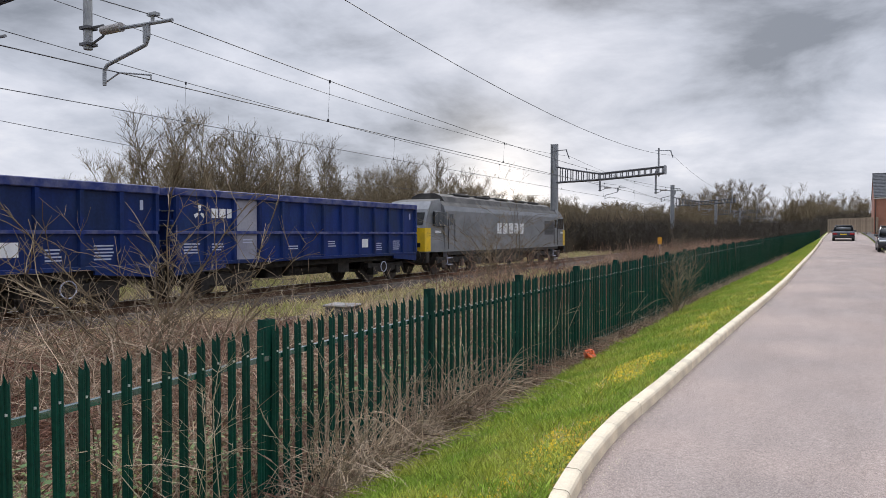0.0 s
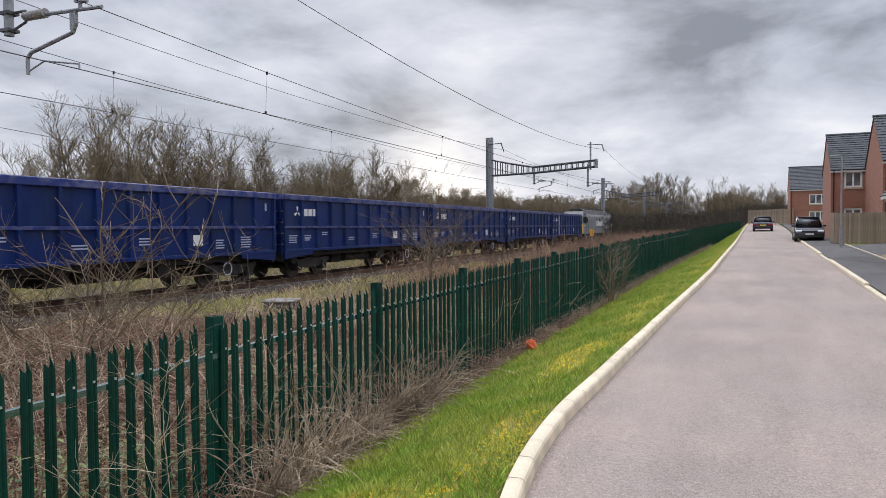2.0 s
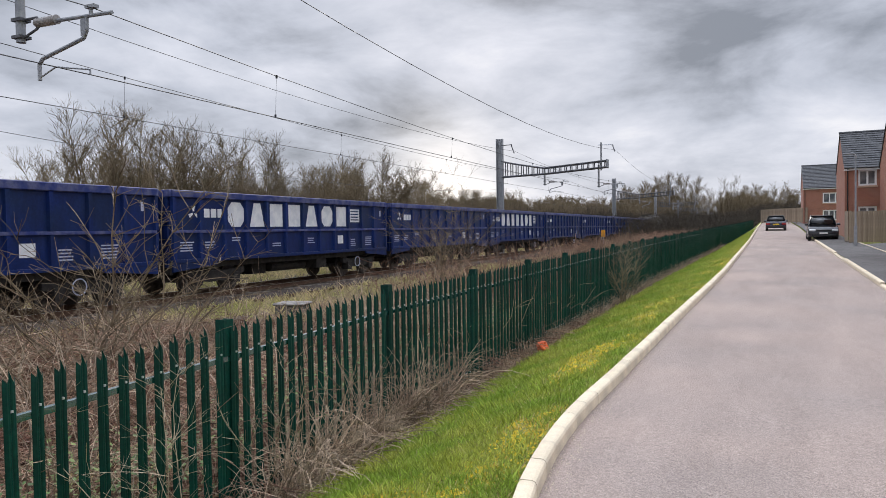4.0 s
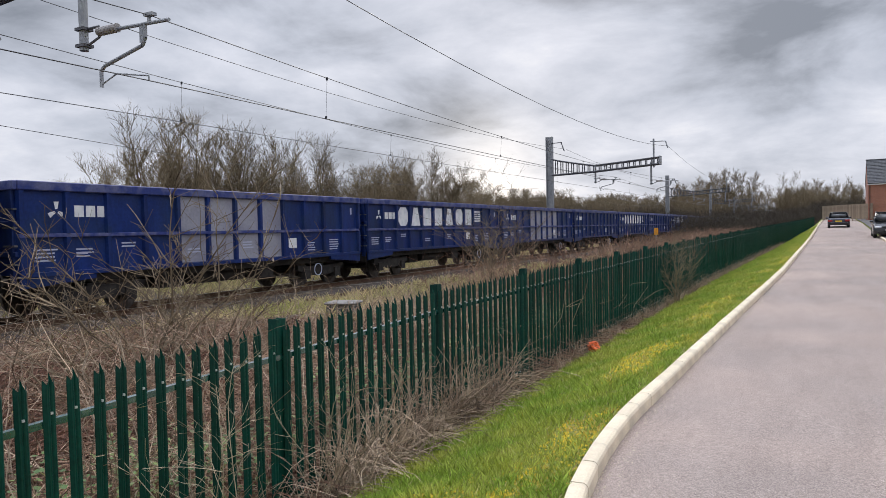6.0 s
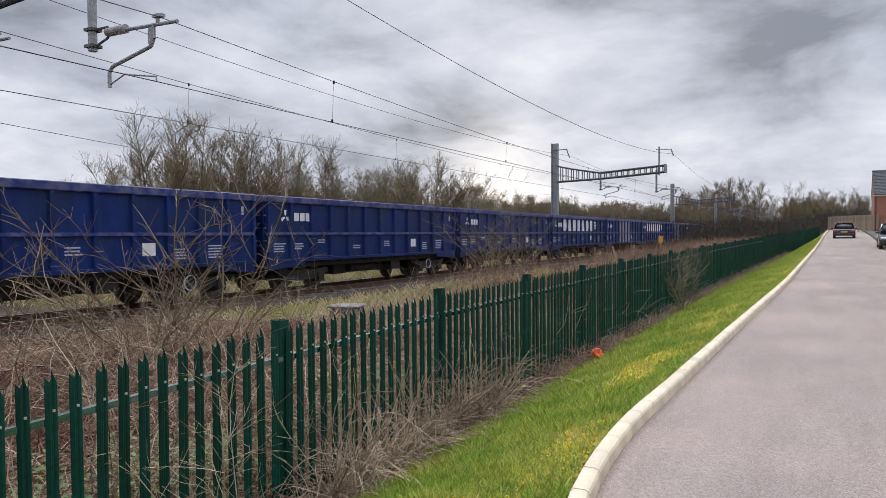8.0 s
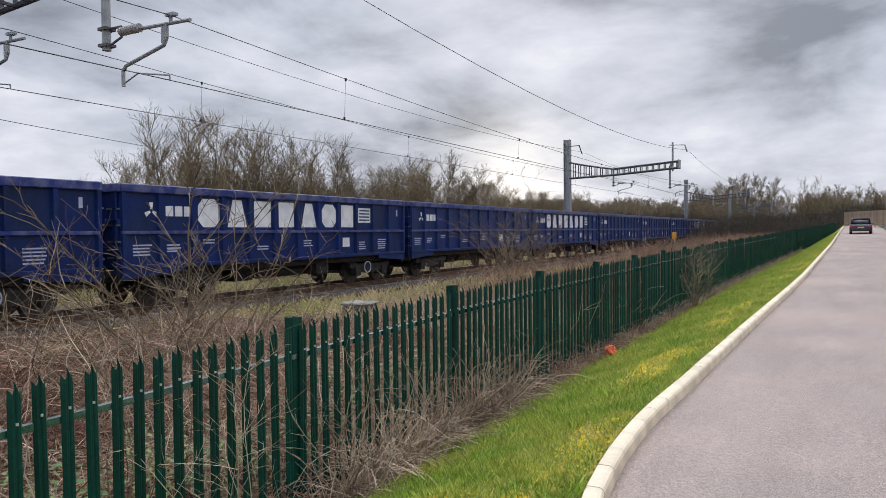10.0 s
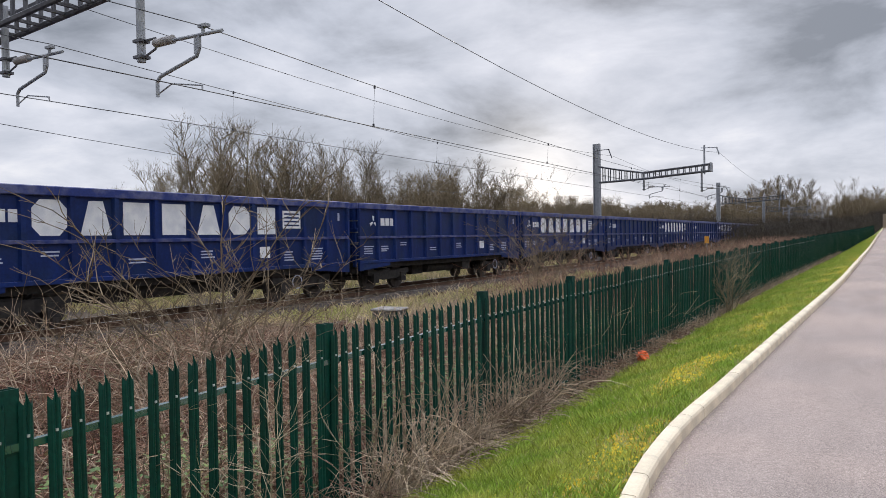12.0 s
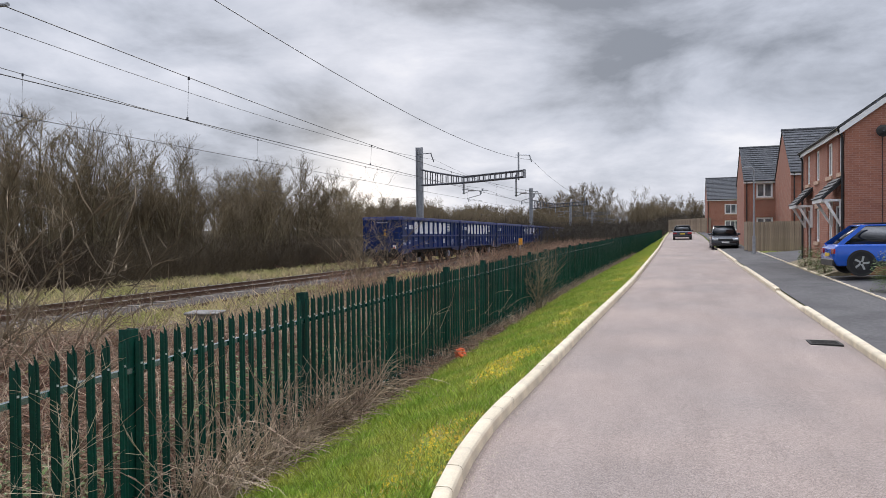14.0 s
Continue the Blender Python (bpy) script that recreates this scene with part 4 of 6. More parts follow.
def locomotive():
    """A six-axle diesel locomotive, grey with yellow ends."""
    g = thing("diesel_locomotive", TRACK, "grey diesel locomotive with yellow ends and sooty roof", "locomotive")
    L, h = 10.35, 1.32
    # side profile of the body along its length, then the roof section drawn along it
    sec_low = [(-h, 1.12), (h, 1.12), (h, 3.12), (h - 0.08, 3.36), (h - 0.36, 3.62), (-h + 0.36, 3.62), (-h + 0.08, 3.36), (-h, 3.12)]
    bm = bmesh.new()
    prism(bm, sec_low, -L + 1.75, L - 1.75, "y")
    sooty(part("body_side", fixed(bm), M["loco"], g))
    bm = bmesh.new()
    prism(bm, [(-h + 0.30, 3.56), (h - 0.30, 3.56), (h - 0.50, 3.86), (0.45, 4.02), (-0.45, 4.02), (-h + 0.50, 3.86)], -L + 2.3, L - 2.3, "y")
    roof = part("roof", fixed(bm), M["loco_roof"], g, "sooty dark roof")
    for y in (-5.2, -2.6, 0.2, 3.0, 5.6):
        part("roof_hatch", boxes((-0.62, 0.62, y - 0.9, y + 0.9, 3.98, 4.10), bevel=0.03), M["loco_roof"], roof)
    part("exhaust", cyl(bmesh.new(), (0, -0.9, 4.0), (0, -0.9, 4.2), 0.26, 16), M["under"], roof)
    for sy in (1, -1):
        cab = part("cab", bmesh.new(), M["loco"], g)
        bm = bmesh.new()
        prof = [(1.12, L - 1.75), (1.12, L - 0.02), (1.65, L), (2.28, L - 0.05), (3.16, L - 0.40), (3.54, L - 0.80), (3.70, L - 1.75)]
        lo, hi = [], []
        for z, y in prof:
            wz = h if z < 2.4 else h - 0.20 * (z - 2.4)
            wz -= 0.14 if y > L - 0.1 else 0.0
            lo.append(bm.verts.new((-wz, sy * y, z)))
            hi.append(bm.verts.new((wz, sy * y, z)))
        n = len(prof)
        for k in range(n):
            bm.faces.new((lo[k], lo[(k + 1) % n], hi[(k + 1) % n], hi[k]))
        bm.faces.new(lo)
        bm.faces.new(hi[::-1])
        fixed(bm)
        bm.to_mesh(cab.data)
        bm.free()
        sooty(cab)
        # yellow front panel, wrapped a little round the corner
        bm = bmesh.new()
        y0, y1 = sorted((sy * (L - 0.10), sy * (L + 0.015)))
        w0, w1 = h - 0.13, h - 0.085
        prism(bm, [(-w0, sy * (L + 0.015)), (w0, sy * (L + 0.015)), (w1, sy * (L - 0.48)), (-w1, sy * (L - 0.48))], 1.16, 2.26, "z")
        fixed(bm)
        part("yellow_end", bm, M["yellow"], cab, "bright yellow warning end")
        part("lamp_cluster", boxes((-0.95, -0.45, y0 - 0.02, y1 + 0.02, 1.36, 1.56), (0.45, 0.95, y0 - 0.02, y1 + 0.02, 1.36, 1.56), bevel=0.01), M["black"], cab)
        bm = bmesh.new()
        for xa, xb in ((-1.02, -0.06), (0.06, 1.02)):
            vs = [bm.verts.new((x, sy * (L - 0.09 + 0.012 - t * 0.28), 2.28 + 0.12 + t * 0.70)) for x, t in ((xa, 0.02), (xb, 0.02), (xb, 0.86), (xa, 0.86))]
            for v in vs:
                v.co.y += sy * 0.01
            f = bm.faces.new(vs)
            bmesh.ops.extrude_face_region(bm, geom=[f])
        part("windscreen", bm, M["glass"], cab)
        for sx in (1, -1):
            a, b = sorted((sx * (h - 0.12), sx * (h + 0.004)))
            for ya, yb in ((L - 1.98, L - 1.60), (L - 1.55, L - 1.16), (L - 1.11, L - 0.74)):
                p, q = sorted((sy * ya, sy * yb))
                part("cab_window", boxes((a, b + 0.006 if sx > 0 else b, p, q, 2.34, 3.06), bevel=0.02), M["glass"], cab)
            p, q = sorted((sy * (L - 2.72), sy * (L - 2.14)))
            door = part("cab_door", boxes((min(sx * h, sx * (h + 0.012)), max(sx * h, sx * (h + 0.012)), p, q, 1.30, 3.08), bevel=0.005), M["loco"], g)
            part("door_window", boxes((min(sx * h, sx * (h + 0.018)), max(sx * h, sx * (h + 0.018)), p + 0.1, q - 0.1, 2.42, 2.95)), M["glass"], door)
            for yy in (p - 0.06, q + 0.06):
                part("grab_rail", cyl(bmesh.new(), (sx * (h + 0.03), yy, 1.25), (sx * (h + 0.03), yy, 2.7), 0.018, 6), M["black"], g)
            part("steps", boxes((sx * 1.15 - 0.12, sx * 1.15 + 0.12, p, q, 0.45, 0.50), (sx * 1.15 - 0.12, sx * 1.15 + 0.12, p, q, 0.78, 0.83), (sx * 1.15 - 0.12, sx * 1.15 + 0.12, p, p + 0.04, 0.45, 1.12)), M["marks"], g)
            part("number_bar", boxes((min(sx * h, sx * (h + 0.006)), max(sx * h, sx * (h + 0.006)), *sorted((sy * (L - 1.35), sy * (L - 0.75))), 2.02, 2.14)), M["white"], g)
    for sx in (1, -1):
        a, b = sorted((sx * (h - 0.01), sx * (h + 0.012)))
        for y in (6.6,):
            gr = part("side_grille", boxes((a, b, y - 0.9, y + 0.9, 1.95, 2.85)), M["black"], g)
            for k in range(9):
                part("louvre", boxes((min(a, a + sx * 0.0), b + 0.008 if sx > 0 else b, y - 0.88, y + 0.88, 1.99 + k * 0.095, 2.03 + k * 0.095)), M["steel_dark"], gr)
        for k in range(5):
            u = -2.2 + k * 0.86
            part("name_block", boxes((min(sx * h, sx * (h + 0.006)), max(sx * h, sx * (h + 0.006)), u, u + 0.62, 2.0, 2.62)), M["white"], g, "white block lettering")
        part("skirt", boxes((a, b, -L + 2.0, L - 2.0, 0.95, 1.12)), M["under"], g)
    part("fuel_tank", boxes((-1.2, 1.2, -2.2, 2.2, 0.30, 1.1), bevel=0.12), M["under"], g)
    for y in (-6.6, 6.6):
        bg = part("bogie", boxes((-1.22, -1.06, y - 2.6, y + 2.6, 0.55, 0.85), (1.06, 1.22, y - 2.6, y + 2.6, 0.55, 0.85), (-1.1, 1.1, y - 0.4, y + 0.4, 0.5, 1.05), bevel=0.03), M["under"], g)
        for dy in (-2.05, 0.0, 2.05):
            bm = cyl(bmesh.new(), (-0.9, y + dy, 0.54), (0.9, y + dy, 0.54), 0.09, 10)
            for x in (-0.76, 0.76):
                cyl(bm, (x - 0.07, y + dy, 0.54), (x + 0.07, y + dy, 0.54), 0.54, 28)
            for x in (-1.14, 1.14):
                box(bm, x - 0.16, x + 0.16, y + dy - 0.2, y + dy + 0.2, 0.36, 0.72)
            part("wheelset", bm, M["wheel"], bg)
    for sy in (1, -1):
        part("buffer_beam", boxes((-1.25, 1.25, *sorted((sy * (L - 0.35), sy * (L - 0.02))), 0.62, 1.14), bevel=0.03), M["under"], g)
        for x in (-0.87, 0.87):
            bm = cyl(bmesh.new(), (x, sy * (L - 0.05), 0.98), (x, sy * (L + 0.25), 0.98), 0.11, 12)
            cyl(bm, (x, sy * (L + 0.25), 0.98), (x, sy * (L + 0.30), 0.98), 0.24, 18)
            part("buffer", bm, M["under"], g)
    return g


def at_line(s):
    return TRACK @ pose(TRACK_MID, s, 0)


def build_train():
    loco = locomotive()
    train = [(loco, JOINT0 + 0.55 + 10.6)]
    plain, lettered = wagon(False), wagon(True)
    made = {}
    for k in range(24):
        s = JOINT0 - PITCH * (k + 0.5)
        if k in GREYED:
            w = wagon(False, GREYED[k])
        elif k == 23:
            w = wagon(True)
            tail_fittings(w)
            w["label"] = "last blue box wagon with white block lettering and tail lamp"
        else:
            src = lettered if k in LETTERED else plain
            w = made.setdefault(id(src), None)
            if w is None:
                made[id(src)] = w = src
            else:
                w = copy_thing(src, at_line(s))
        train.append((w, s))
    return train


TRAIN = build_train()
LAG_T, LAG = (0, 1.5, 3.2, 5, 6.5, 7.5, 9.5, 11, 12.5, 14), (0, 0.2, 0.05, -0.3, -0.68, -0.72, -0.68, -0.55, -0.2, 0.1)


def run(t):
    """How far the train has come by t seconds."""
    return SPEED * t + float(np.interp([t - 0.6, t, t + 0.6], LAG_T, LAG).mean())


# ---- trees, scrub, grass ----
def add_stem(V, F, pts, r0, r1, n=3):
    """A thin tapered stem through the points, added to the lists."""
    prev = None
    k = len(pts)
    for i, p in enumerate(pts):
        q = pts[min(i + 1, k - 1)] - pts[max(i - 1, 0)]
        z = q.normalized() if q.length > 1e-6 else Vector((0, 0, 1))
        x = z.orthogonal().normalized()
        y = z.cross(x)
        r = r0 + (r1 - r0) * i / (k - 1)
        base = len(V)
        for a in range(n):
            t = 2 * math.pi * a / n
            V.append(tuple(p + (x * math.cos(t) + y * math.sin(t)) * r))
        if prev is not None:
            for a in range(n):
                F.append((prev + a, prev + (a + 1) % n, base + (a + 1) % n, base + a))
        prev = base


def limb(rnd, start, way, length, bend, segs, lift=0.0):
    pts, p, d = [start.copy()], start.copy(), way.normalized()
    for _ in range(segs):
        d = (d + Vector((rnd.gauss(0, bend), rnd.gauss(0, bend), rnd.gauss(0, bend) + lift))).normalized()
        p = p + d * (length / segs)
        pts.append(p.copy())
    return pts


def tree_meshes(seed, height, stems, spread, dense=1.0, fine=0.007):
    """A bare multi-stemmed tree: trunk and limbs in one mesh, the twigs of the crown in another."""
    rnd = random.Random(seed)
    tv, tf, cv, cf = [], [], [], []
    for _ in range(stems):
        a = rnd.uniform(0, 2 * math.pi)
        lean = rnd.uniform(0.05, spread)
        top = rnd.uniform(0.7, 1.0) * height
        main = limb(rnd, Vector((math.cos(a) * 0.15 * stems ** 0.5, math.sin(a) * 0.15 * stems ** 0.5, -0.1)), Vector((math.cos(a) * lean, math.sin(a) * lean, 1)), top, 0.07, 9, 0.02)
        r0 = 0.013 * top + 0.024
        add_stem(tv, tf, main, r0, 0.014, 5)
        for i in range(2, 10):
            for _ in range(2 if i < 8 else 3):
                b = rnd.uniform(0, 2 * math.pi)
                u = (top - main[i].z) * 0.42 + 0.9
                side = limb(rnd, main[i], Vector((math.cos(b), math.sin(b), rnd.uniform(0.9, 2.0))), u * rnd.uniform(0.65, 1.2), 0.085, 5, 0.04)
                add_stem(tv, tf, side, r0 * 0.36 * (1 - i / 14), 0.009, 4)
                for j in range(1, 6):
                    for _ in range(max(1, int(3 * dense))):
                        c = rnd.uniform(0, 2 * math.pi)
                        tw = limb(rnd, side[j], (side[j] - side[j - 1]).normalized() + Vector((math.cos(c), math.sin(c), rnd.uniform(-0.1, 0.9))) * 0.9, rnd.uniform(0.35, 0.85), 0.16, 3, 0.05)
                        add_stem(cv, cf, tw, fine, fine * 0.45, 3)
                        for _ in range(2):
                            e = rnd.uniform(0, 2 * math.pi)
                            t2 = limb(rnd, tw[rnd.randint(1, 2)], (tw[2] - tw[1]).normalized() + Vector((math.cos(e), math.sin(e), rnd.uniform(0, 0.6))) * 0.8, rnd.uniform(0.2, 0.5), 0.12, 2)
                            add_stem(cv, cf, t2, fine * 0.7, fine * 0.4, 3)
    return mesh_of("trunk", tv, tf, [M["bark"]]), mesh_of("crown", cv, cf, [M["twig"]])


KINDS = [tree_meshes(20 + k, h, n, sp, d, f) for k, (h, n, sp, d, f) in enumerate(((7.4, 12, 0.55, 0.7, 0.009), (6.6, 8, 0.5, 0.7, 0.009), (8.0, 3, 0.4, 0.7, 0.009), (5.4, 9, 0.6, 0.7, 0.009), (8.5, 7, 0.6, 0.9, 0.016)))]


def plant_tree(kind, m, scale, label, category="tree", group="bare trees along the railway"):
    t = thing("tree" if category == "tree" else "shrub", m @ Matrix.Scale(scale, 4), label, category, group)
    for name, me in zip(("trunk", "crown"), KINDS[kind]):
        share(name, me, t, Matrix())
    return t


def lineside_trees():
    rnd = random.Random(8)
    spots = [(-12.5, 24.6, 0, 1.06), (-12.0, 28.0, 0, 0.98), (-13.0, 22.4, 1, 0.92), (-12.2, 34.5, 1, 1.08), (-11.5, 43.5, 2, 1.0), (-12.0, 51.0, 1, 1.15), (-12.5, 60.0, 2, 1.02), (-24.0, 27.0, 2, 0.85), (-13.0, 37.0, 3, 0.95), (-14.5, 39.0, 1, 0.85), (-13.5, 31.5, 3, 0.9)]
    s = 21.0
    while s < 150:
        o = -rnd.uniform(10.0, 14.5) - 0.02 * s
        spots.append((o, s, rnd.choice((1, 1, 3, 3, 0)), rnd.uniform(0.62, 0.92)))
        s += rnd.uniform(1.8, 3.4)
    s = 44.0
    while s < 190:
        spots.append((-rnd.uniform(16, 24), s, rnd.choice((0, 1, 2)), rnd.uniform(0.8, 1.05)))
        s += rnd.uniform(3.0, 5.0)
    for o, s, kind, sc in spots:
        p = TRACK @ Vector((o, s, 0))
        plant_tree(kind, pose(p.x, p.y, ground_z(p.x, p.y) - 0.05, 0, 0, rnd.uniform(0, 360)), sc, "bare grey-brown winter tree in the lineside scrub")
    # the distant wood
    for k in range(190):
        y = rnd.uniform(165, 300)
        x = rnd.uniform(-120, 75) * y / 260
        if x > -25:
            y += 60
        plant_tree(rnd.choice((0, 0, 1, 2, 4)), pose(x, y, ground_z(x, y) - 0.1, 0, 0, rnd.uniform(0, 360)), rnd.uniform(0.75, 1.1) * (1.0 if x > 8 else 1.3 if x > -25 else 1.2), "bare distant woodland tree", group="distant bare wood")

    # round-headed trees that stand over the wood
    for x, y, kind, sc in ((-33, 232, 4, 1.75), (-28, 238, 4, 1.95), (-23.5, 236, 4, 1.8), (-38, 240, 4, 1.55), (-16, 262, 2, 1.9), (-45, 236, 4, 1.5), (-6, 300, 4, 1.6)):
        plant_tree(kind, pose(x, y, ground_z(x, y) - 0.1, 0, 0, rnd.uniform(0, 360)), sc, "tall round-headed bare tree over the distant wood", group="distant bare wood")


lineside_trees()


def heap(name, material, count, place, make, label, category, seed):
    """Loose growth of one kind as one body of stuff."""
    rnd = random.Random(seed)
    V, F = [], []
    for _ in range(count):
        p = place(rnd)
        if p is not None:
            make(rnd, Vector(p), V, F)
    return tagged(new(name, mesh_of(name, V, F, [material])), label, category, kind="stuff")


def on_ground(x, y):
    return (x, y, ground_z(x, y))


def upright_stem(lo, hi, r, bend=0.12, segs=3, side=0):
    def make(rnd, p, V, F):
        a = rnd.uniform(0, 2 * math.pi)
        hgt = rnd.uniform(lo, hi)
        pts = limb(rnd, p, Vector((math.cos(a) * 0.4, math.sin(a) * 0.4, 1)), hgt, bend, segs)
        add_stem(V, F, pts, r, r * 0.35, 3)
        for _ in range(side):
            b = rnd.uniform(0, 2 * math.pi)
            i = rnd.randint(1, segs - 1) if segs > 1 else 0
            add_stem(V, F, limb(rnd, pts[i], Vector((math.cos(b), math.sin(b), rnd.uniform(0.2, 1.0))), hgt * rnd.uniform(0.2, 0.4), 0.15, 2), r * 0.6, r * 0.3, 3)
    return make


def arched_stem(lo, hi, r):
    def make(rnd, p, V, F):
        a = rnd.uniform(0, 2 * math.pi)
        reach, top = rnd.uniform(lo, hi), rnd.uniform(0.25, 0.75) * lo
        d = Vector((math.cos(a), math.sin(a), 0))
        w = Vector((-d.y, d.x, 0)) * rnd.uniform(-0.25, 0.25) * reach
        pts = [p + d * reach * u + w * u * u + Vector((0, 0, top * 4 * u * (1 - u * 0.85) * (0.6 if u > 0.5 else 0.75) + rnd.uniform(-0.03, 0.03))) for u in (0, 0.2, 0.42, 0.66, 0.86, 1.0)]
        add_stem(V, F, pts, r, r * 0.45, 3)
    return make


def droop_stem(lo, hi, r, fall=0.2):
    """A stem that rises, leans over and hangs."""
    def make(rnd, p, V, F):
        a, lean = rnd.uniform(0, 2 * math.pi), rnd.uniform(0.1, 0.7)
        pts = limb(rnd, p, Vector((math.cos(a) * lean, math.sin(a) * lean, 1)), rnd.uniform(lo, hi), 0.20, 6, -fall * rnd.uniform(0.5, 1.5))
        add_stem(V, F, pts, r, r * 0.4, 3)
    return make


def blade(lo, hi, wd):
    def make(rnd, p, V, F):
        a = rnd.uniform(0, 2 * math.pi)
        hgt = rnd.uniform(lo, hi)
        lean = Vector((rnd.gauss(0, 0.35), rnd.gauss(0, 0.35), 1)) * hgt
        s = Vector((math.cos(a), math.sin(a), 0)) * wd
        n = len(V)
        V.extend((tuple(p - s), tuple(p + s), tuple(p + lean * 0.55 + s * 0.6), tuple(p + lean + Vector((lean.x, lean.y, 0)) * 0.3)))
        F.append((n, n + 1, n + 2))
        F.append((n, n + 2, n + 3))
    return make


def scrub_place(rnd):
    s = rnd.uniform(0, 1) ** 1.5 * 190 - 2
    o = -8.2 - abs(rnd.gauss(0, 3.4)) - 0.012 * s
    p = TRACK @ Vector((o, s, 0))
    return on_ground(p.x, p.y)


heap("scrub", M["scrub"], 34000, scrub_place, upright_stem(0.8, 2.9, 0.010, 0.16, 4, 4), "dense brown leafless scrub along the railway", "scrub", 1)


def far_scrub_place(rnd):
    y = rnd.uniform(80, 310)
    p = TRACK @ Vector((rnd.uniform(-70, 60) * (y - 60) / 200 - 9, y, 0))
    return on_ground(p.x, p.y)


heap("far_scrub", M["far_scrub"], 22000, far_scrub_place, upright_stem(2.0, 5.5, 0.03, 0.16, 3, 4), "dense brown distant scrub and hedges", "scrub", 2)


def bramble_place(rnd):
    y = rnd.uniform(0, 1) ** 1.4 * 19 - 1.5
    x = FENCE_X - 0.25 - rnd.uniform(0, 1) ** 1.1 * (9.9 - 0.2 * max(y, 0))
    if abs(x + 10.4) < 1.2 and 11.0 < y < 15.2:
        return None
    px, py, pz = on_ground(x, y)
    mound = 0.5 * min(1.0, (FENCE_X - x) / 1.0) * max(0.0, min(1.0, (17 - y) / 6)) * (0.7 + 0.6 * noise.noise((x * 0.6, y * 0.6, 2)))
    return (px, py, pz + mound * rnd.uniform(0, 1))


heap("brambles", M["bramble"], 46000, bramble_place, arched_stem(0.45, 1.35, 0.0052), "tangled red-brown dead brambles behind the fence", "brambles", 3)
heap("bramble_canes", M["weed"], 4500, bramble_place, droop_stem(0.7, 1.7, 0.0070), "long brown arching bramble canes behind the fence", "brambles", 13)
heap("dead_grass", M["straw"], 2500, lambda r: on_ground(FENCE_X - 0.3 - r.uniform(0, 1) * 8.5, r.uniform(-1, 30)), blade(0.2, 0.6, 0.006), "pale dead grass among the brambles", "grass", 4)


def cess_place(rnd):
    s = rnd.uniform(0, 1) ** 1.4 * 96 + 0
    o = rnd.uniform(1.8, 6.0) if rnd.random() < 0.7 else -rnd.uniform(4.6, 8.5)
    p = TRACK @ Vector((o, s, 0))
    if noise.noise((p.x * 0.3, p.y * 0.22, 5)) < -0.25:
        return None
    return on_ground(p.x, p.y)


heap("straw_grass", M["straw"], 62000, cess_place, blade(0.15, 0.48, 0.011), "pale straw-coloured rough grass beside the track", "grass", 5)


def lineside_shrub_place(rnd):
    y = rnd.uniform(16, 95)
    x = FENCE_X - 1.2 - abs(rnd.gauss(0, 2.2)) - 0.02 * y
    if noise.noise((x * 0.3, y * 0.12, 9)) < 0.0 and y < 40:
        return None
    return on_ground(x, y)


heap("lineside_bramble", M["bramble"], 10000, lineside_shrub_place, upright_stem(0.8, 2.2, 0.009, 0.3, 4, 4), "low brown bramble thicket beyond the fence", "brambles", 6)


def fence_foot(rnd):
    y = rnd.uniform(0, 1) ** 1.2 * 60 + 1.0
    return on_ground(fence_x(y) + rnd.gauss(0.07, 0.08), y)


heap("dry_weeds", M["weed"], 6500, fence_foot, droop_stem(0.2, 0.55, 0.0042), "brown dry weed stems along the foot of the fence", "weeds", 7)


def weed_clump(rnd):
    y = rnd.choice((4.9, 5.4, 5.8, 6.2, 6.7, 7.4, 8.3))
    return on_ground(FENCE_X + 0.16 + rnd.gauss(0, 0.10), y + rnd.gauss(0, 0.30))


heap("weed_clump", M["weed"], 1100, weed_clump, droop_stem(0.6, 1.35, 0.0052, 0.26), "brown arching dead weed stems against the fence", "weeds", 17)


def green_place(rnd):
    y, x = rnd.uniform(1.5, 15), FENCE_X - rnd.uniform(0.12, 1.5)
    if noise.noise((x * 0.9, y * 0.55, 14)) < -0.12:
        return None
    return on_ground(x, y)


def leaf(rnd, p, V, F):
    p = p + Vector((0, 0, rnd.uniform(0.02, 0.85)))
    a, r = rnd.uniform(0, 6.28), rnd.uniform(0.014, 0.032)
    u = Vector((math.cos(a), math.sin(a), rnd.uniform(-0.4, 0.4))) * r
    v = Vector((-math.sin(a), math.cos(a), rnd.uniform(-0.3, 0.6))) * r * 0.7
    n = len(V)
    V.extend((tuple(p - u), tuple(p + v), tuple(p + u), tuple(p - v)))
    F.append((n, n + 1, n + 2, n + 3))


heap("ivy_leaves", M["leaf"], 17000, green_place, leaf, "small green bramble and ivy leaves behind the fence", "leaves", 8)


def verge_place(rnd):
    y = 2.5 + rnd.uniform(0, 1) ** 2.1 * 75
    x0, x1 = fence_x(y) + 0.25, kerb_left(y) - 0.15
    x = rnd.uniform(x0, x1)
    return on_ground(x, y)


def in_moss(x, y, jitter=0.0):
    return jitter + noise.noise((x * 1.1 + 2.0, y * 0.6, 21)) + 0.35 * noise.noise((x * 3.1, y * 2.2, 4)) + 0.42 * math.exp(-((x - kerb_left(y) + 0.6) / 0.4) ** 2) > 0.45


def grass_place(rnd):
    p = verge_place(rnd)
    if in_moss(p[0], p[1], rnd.gauss(0, 0.1)) and rnd.random() < 0.8:
        return None
    return p


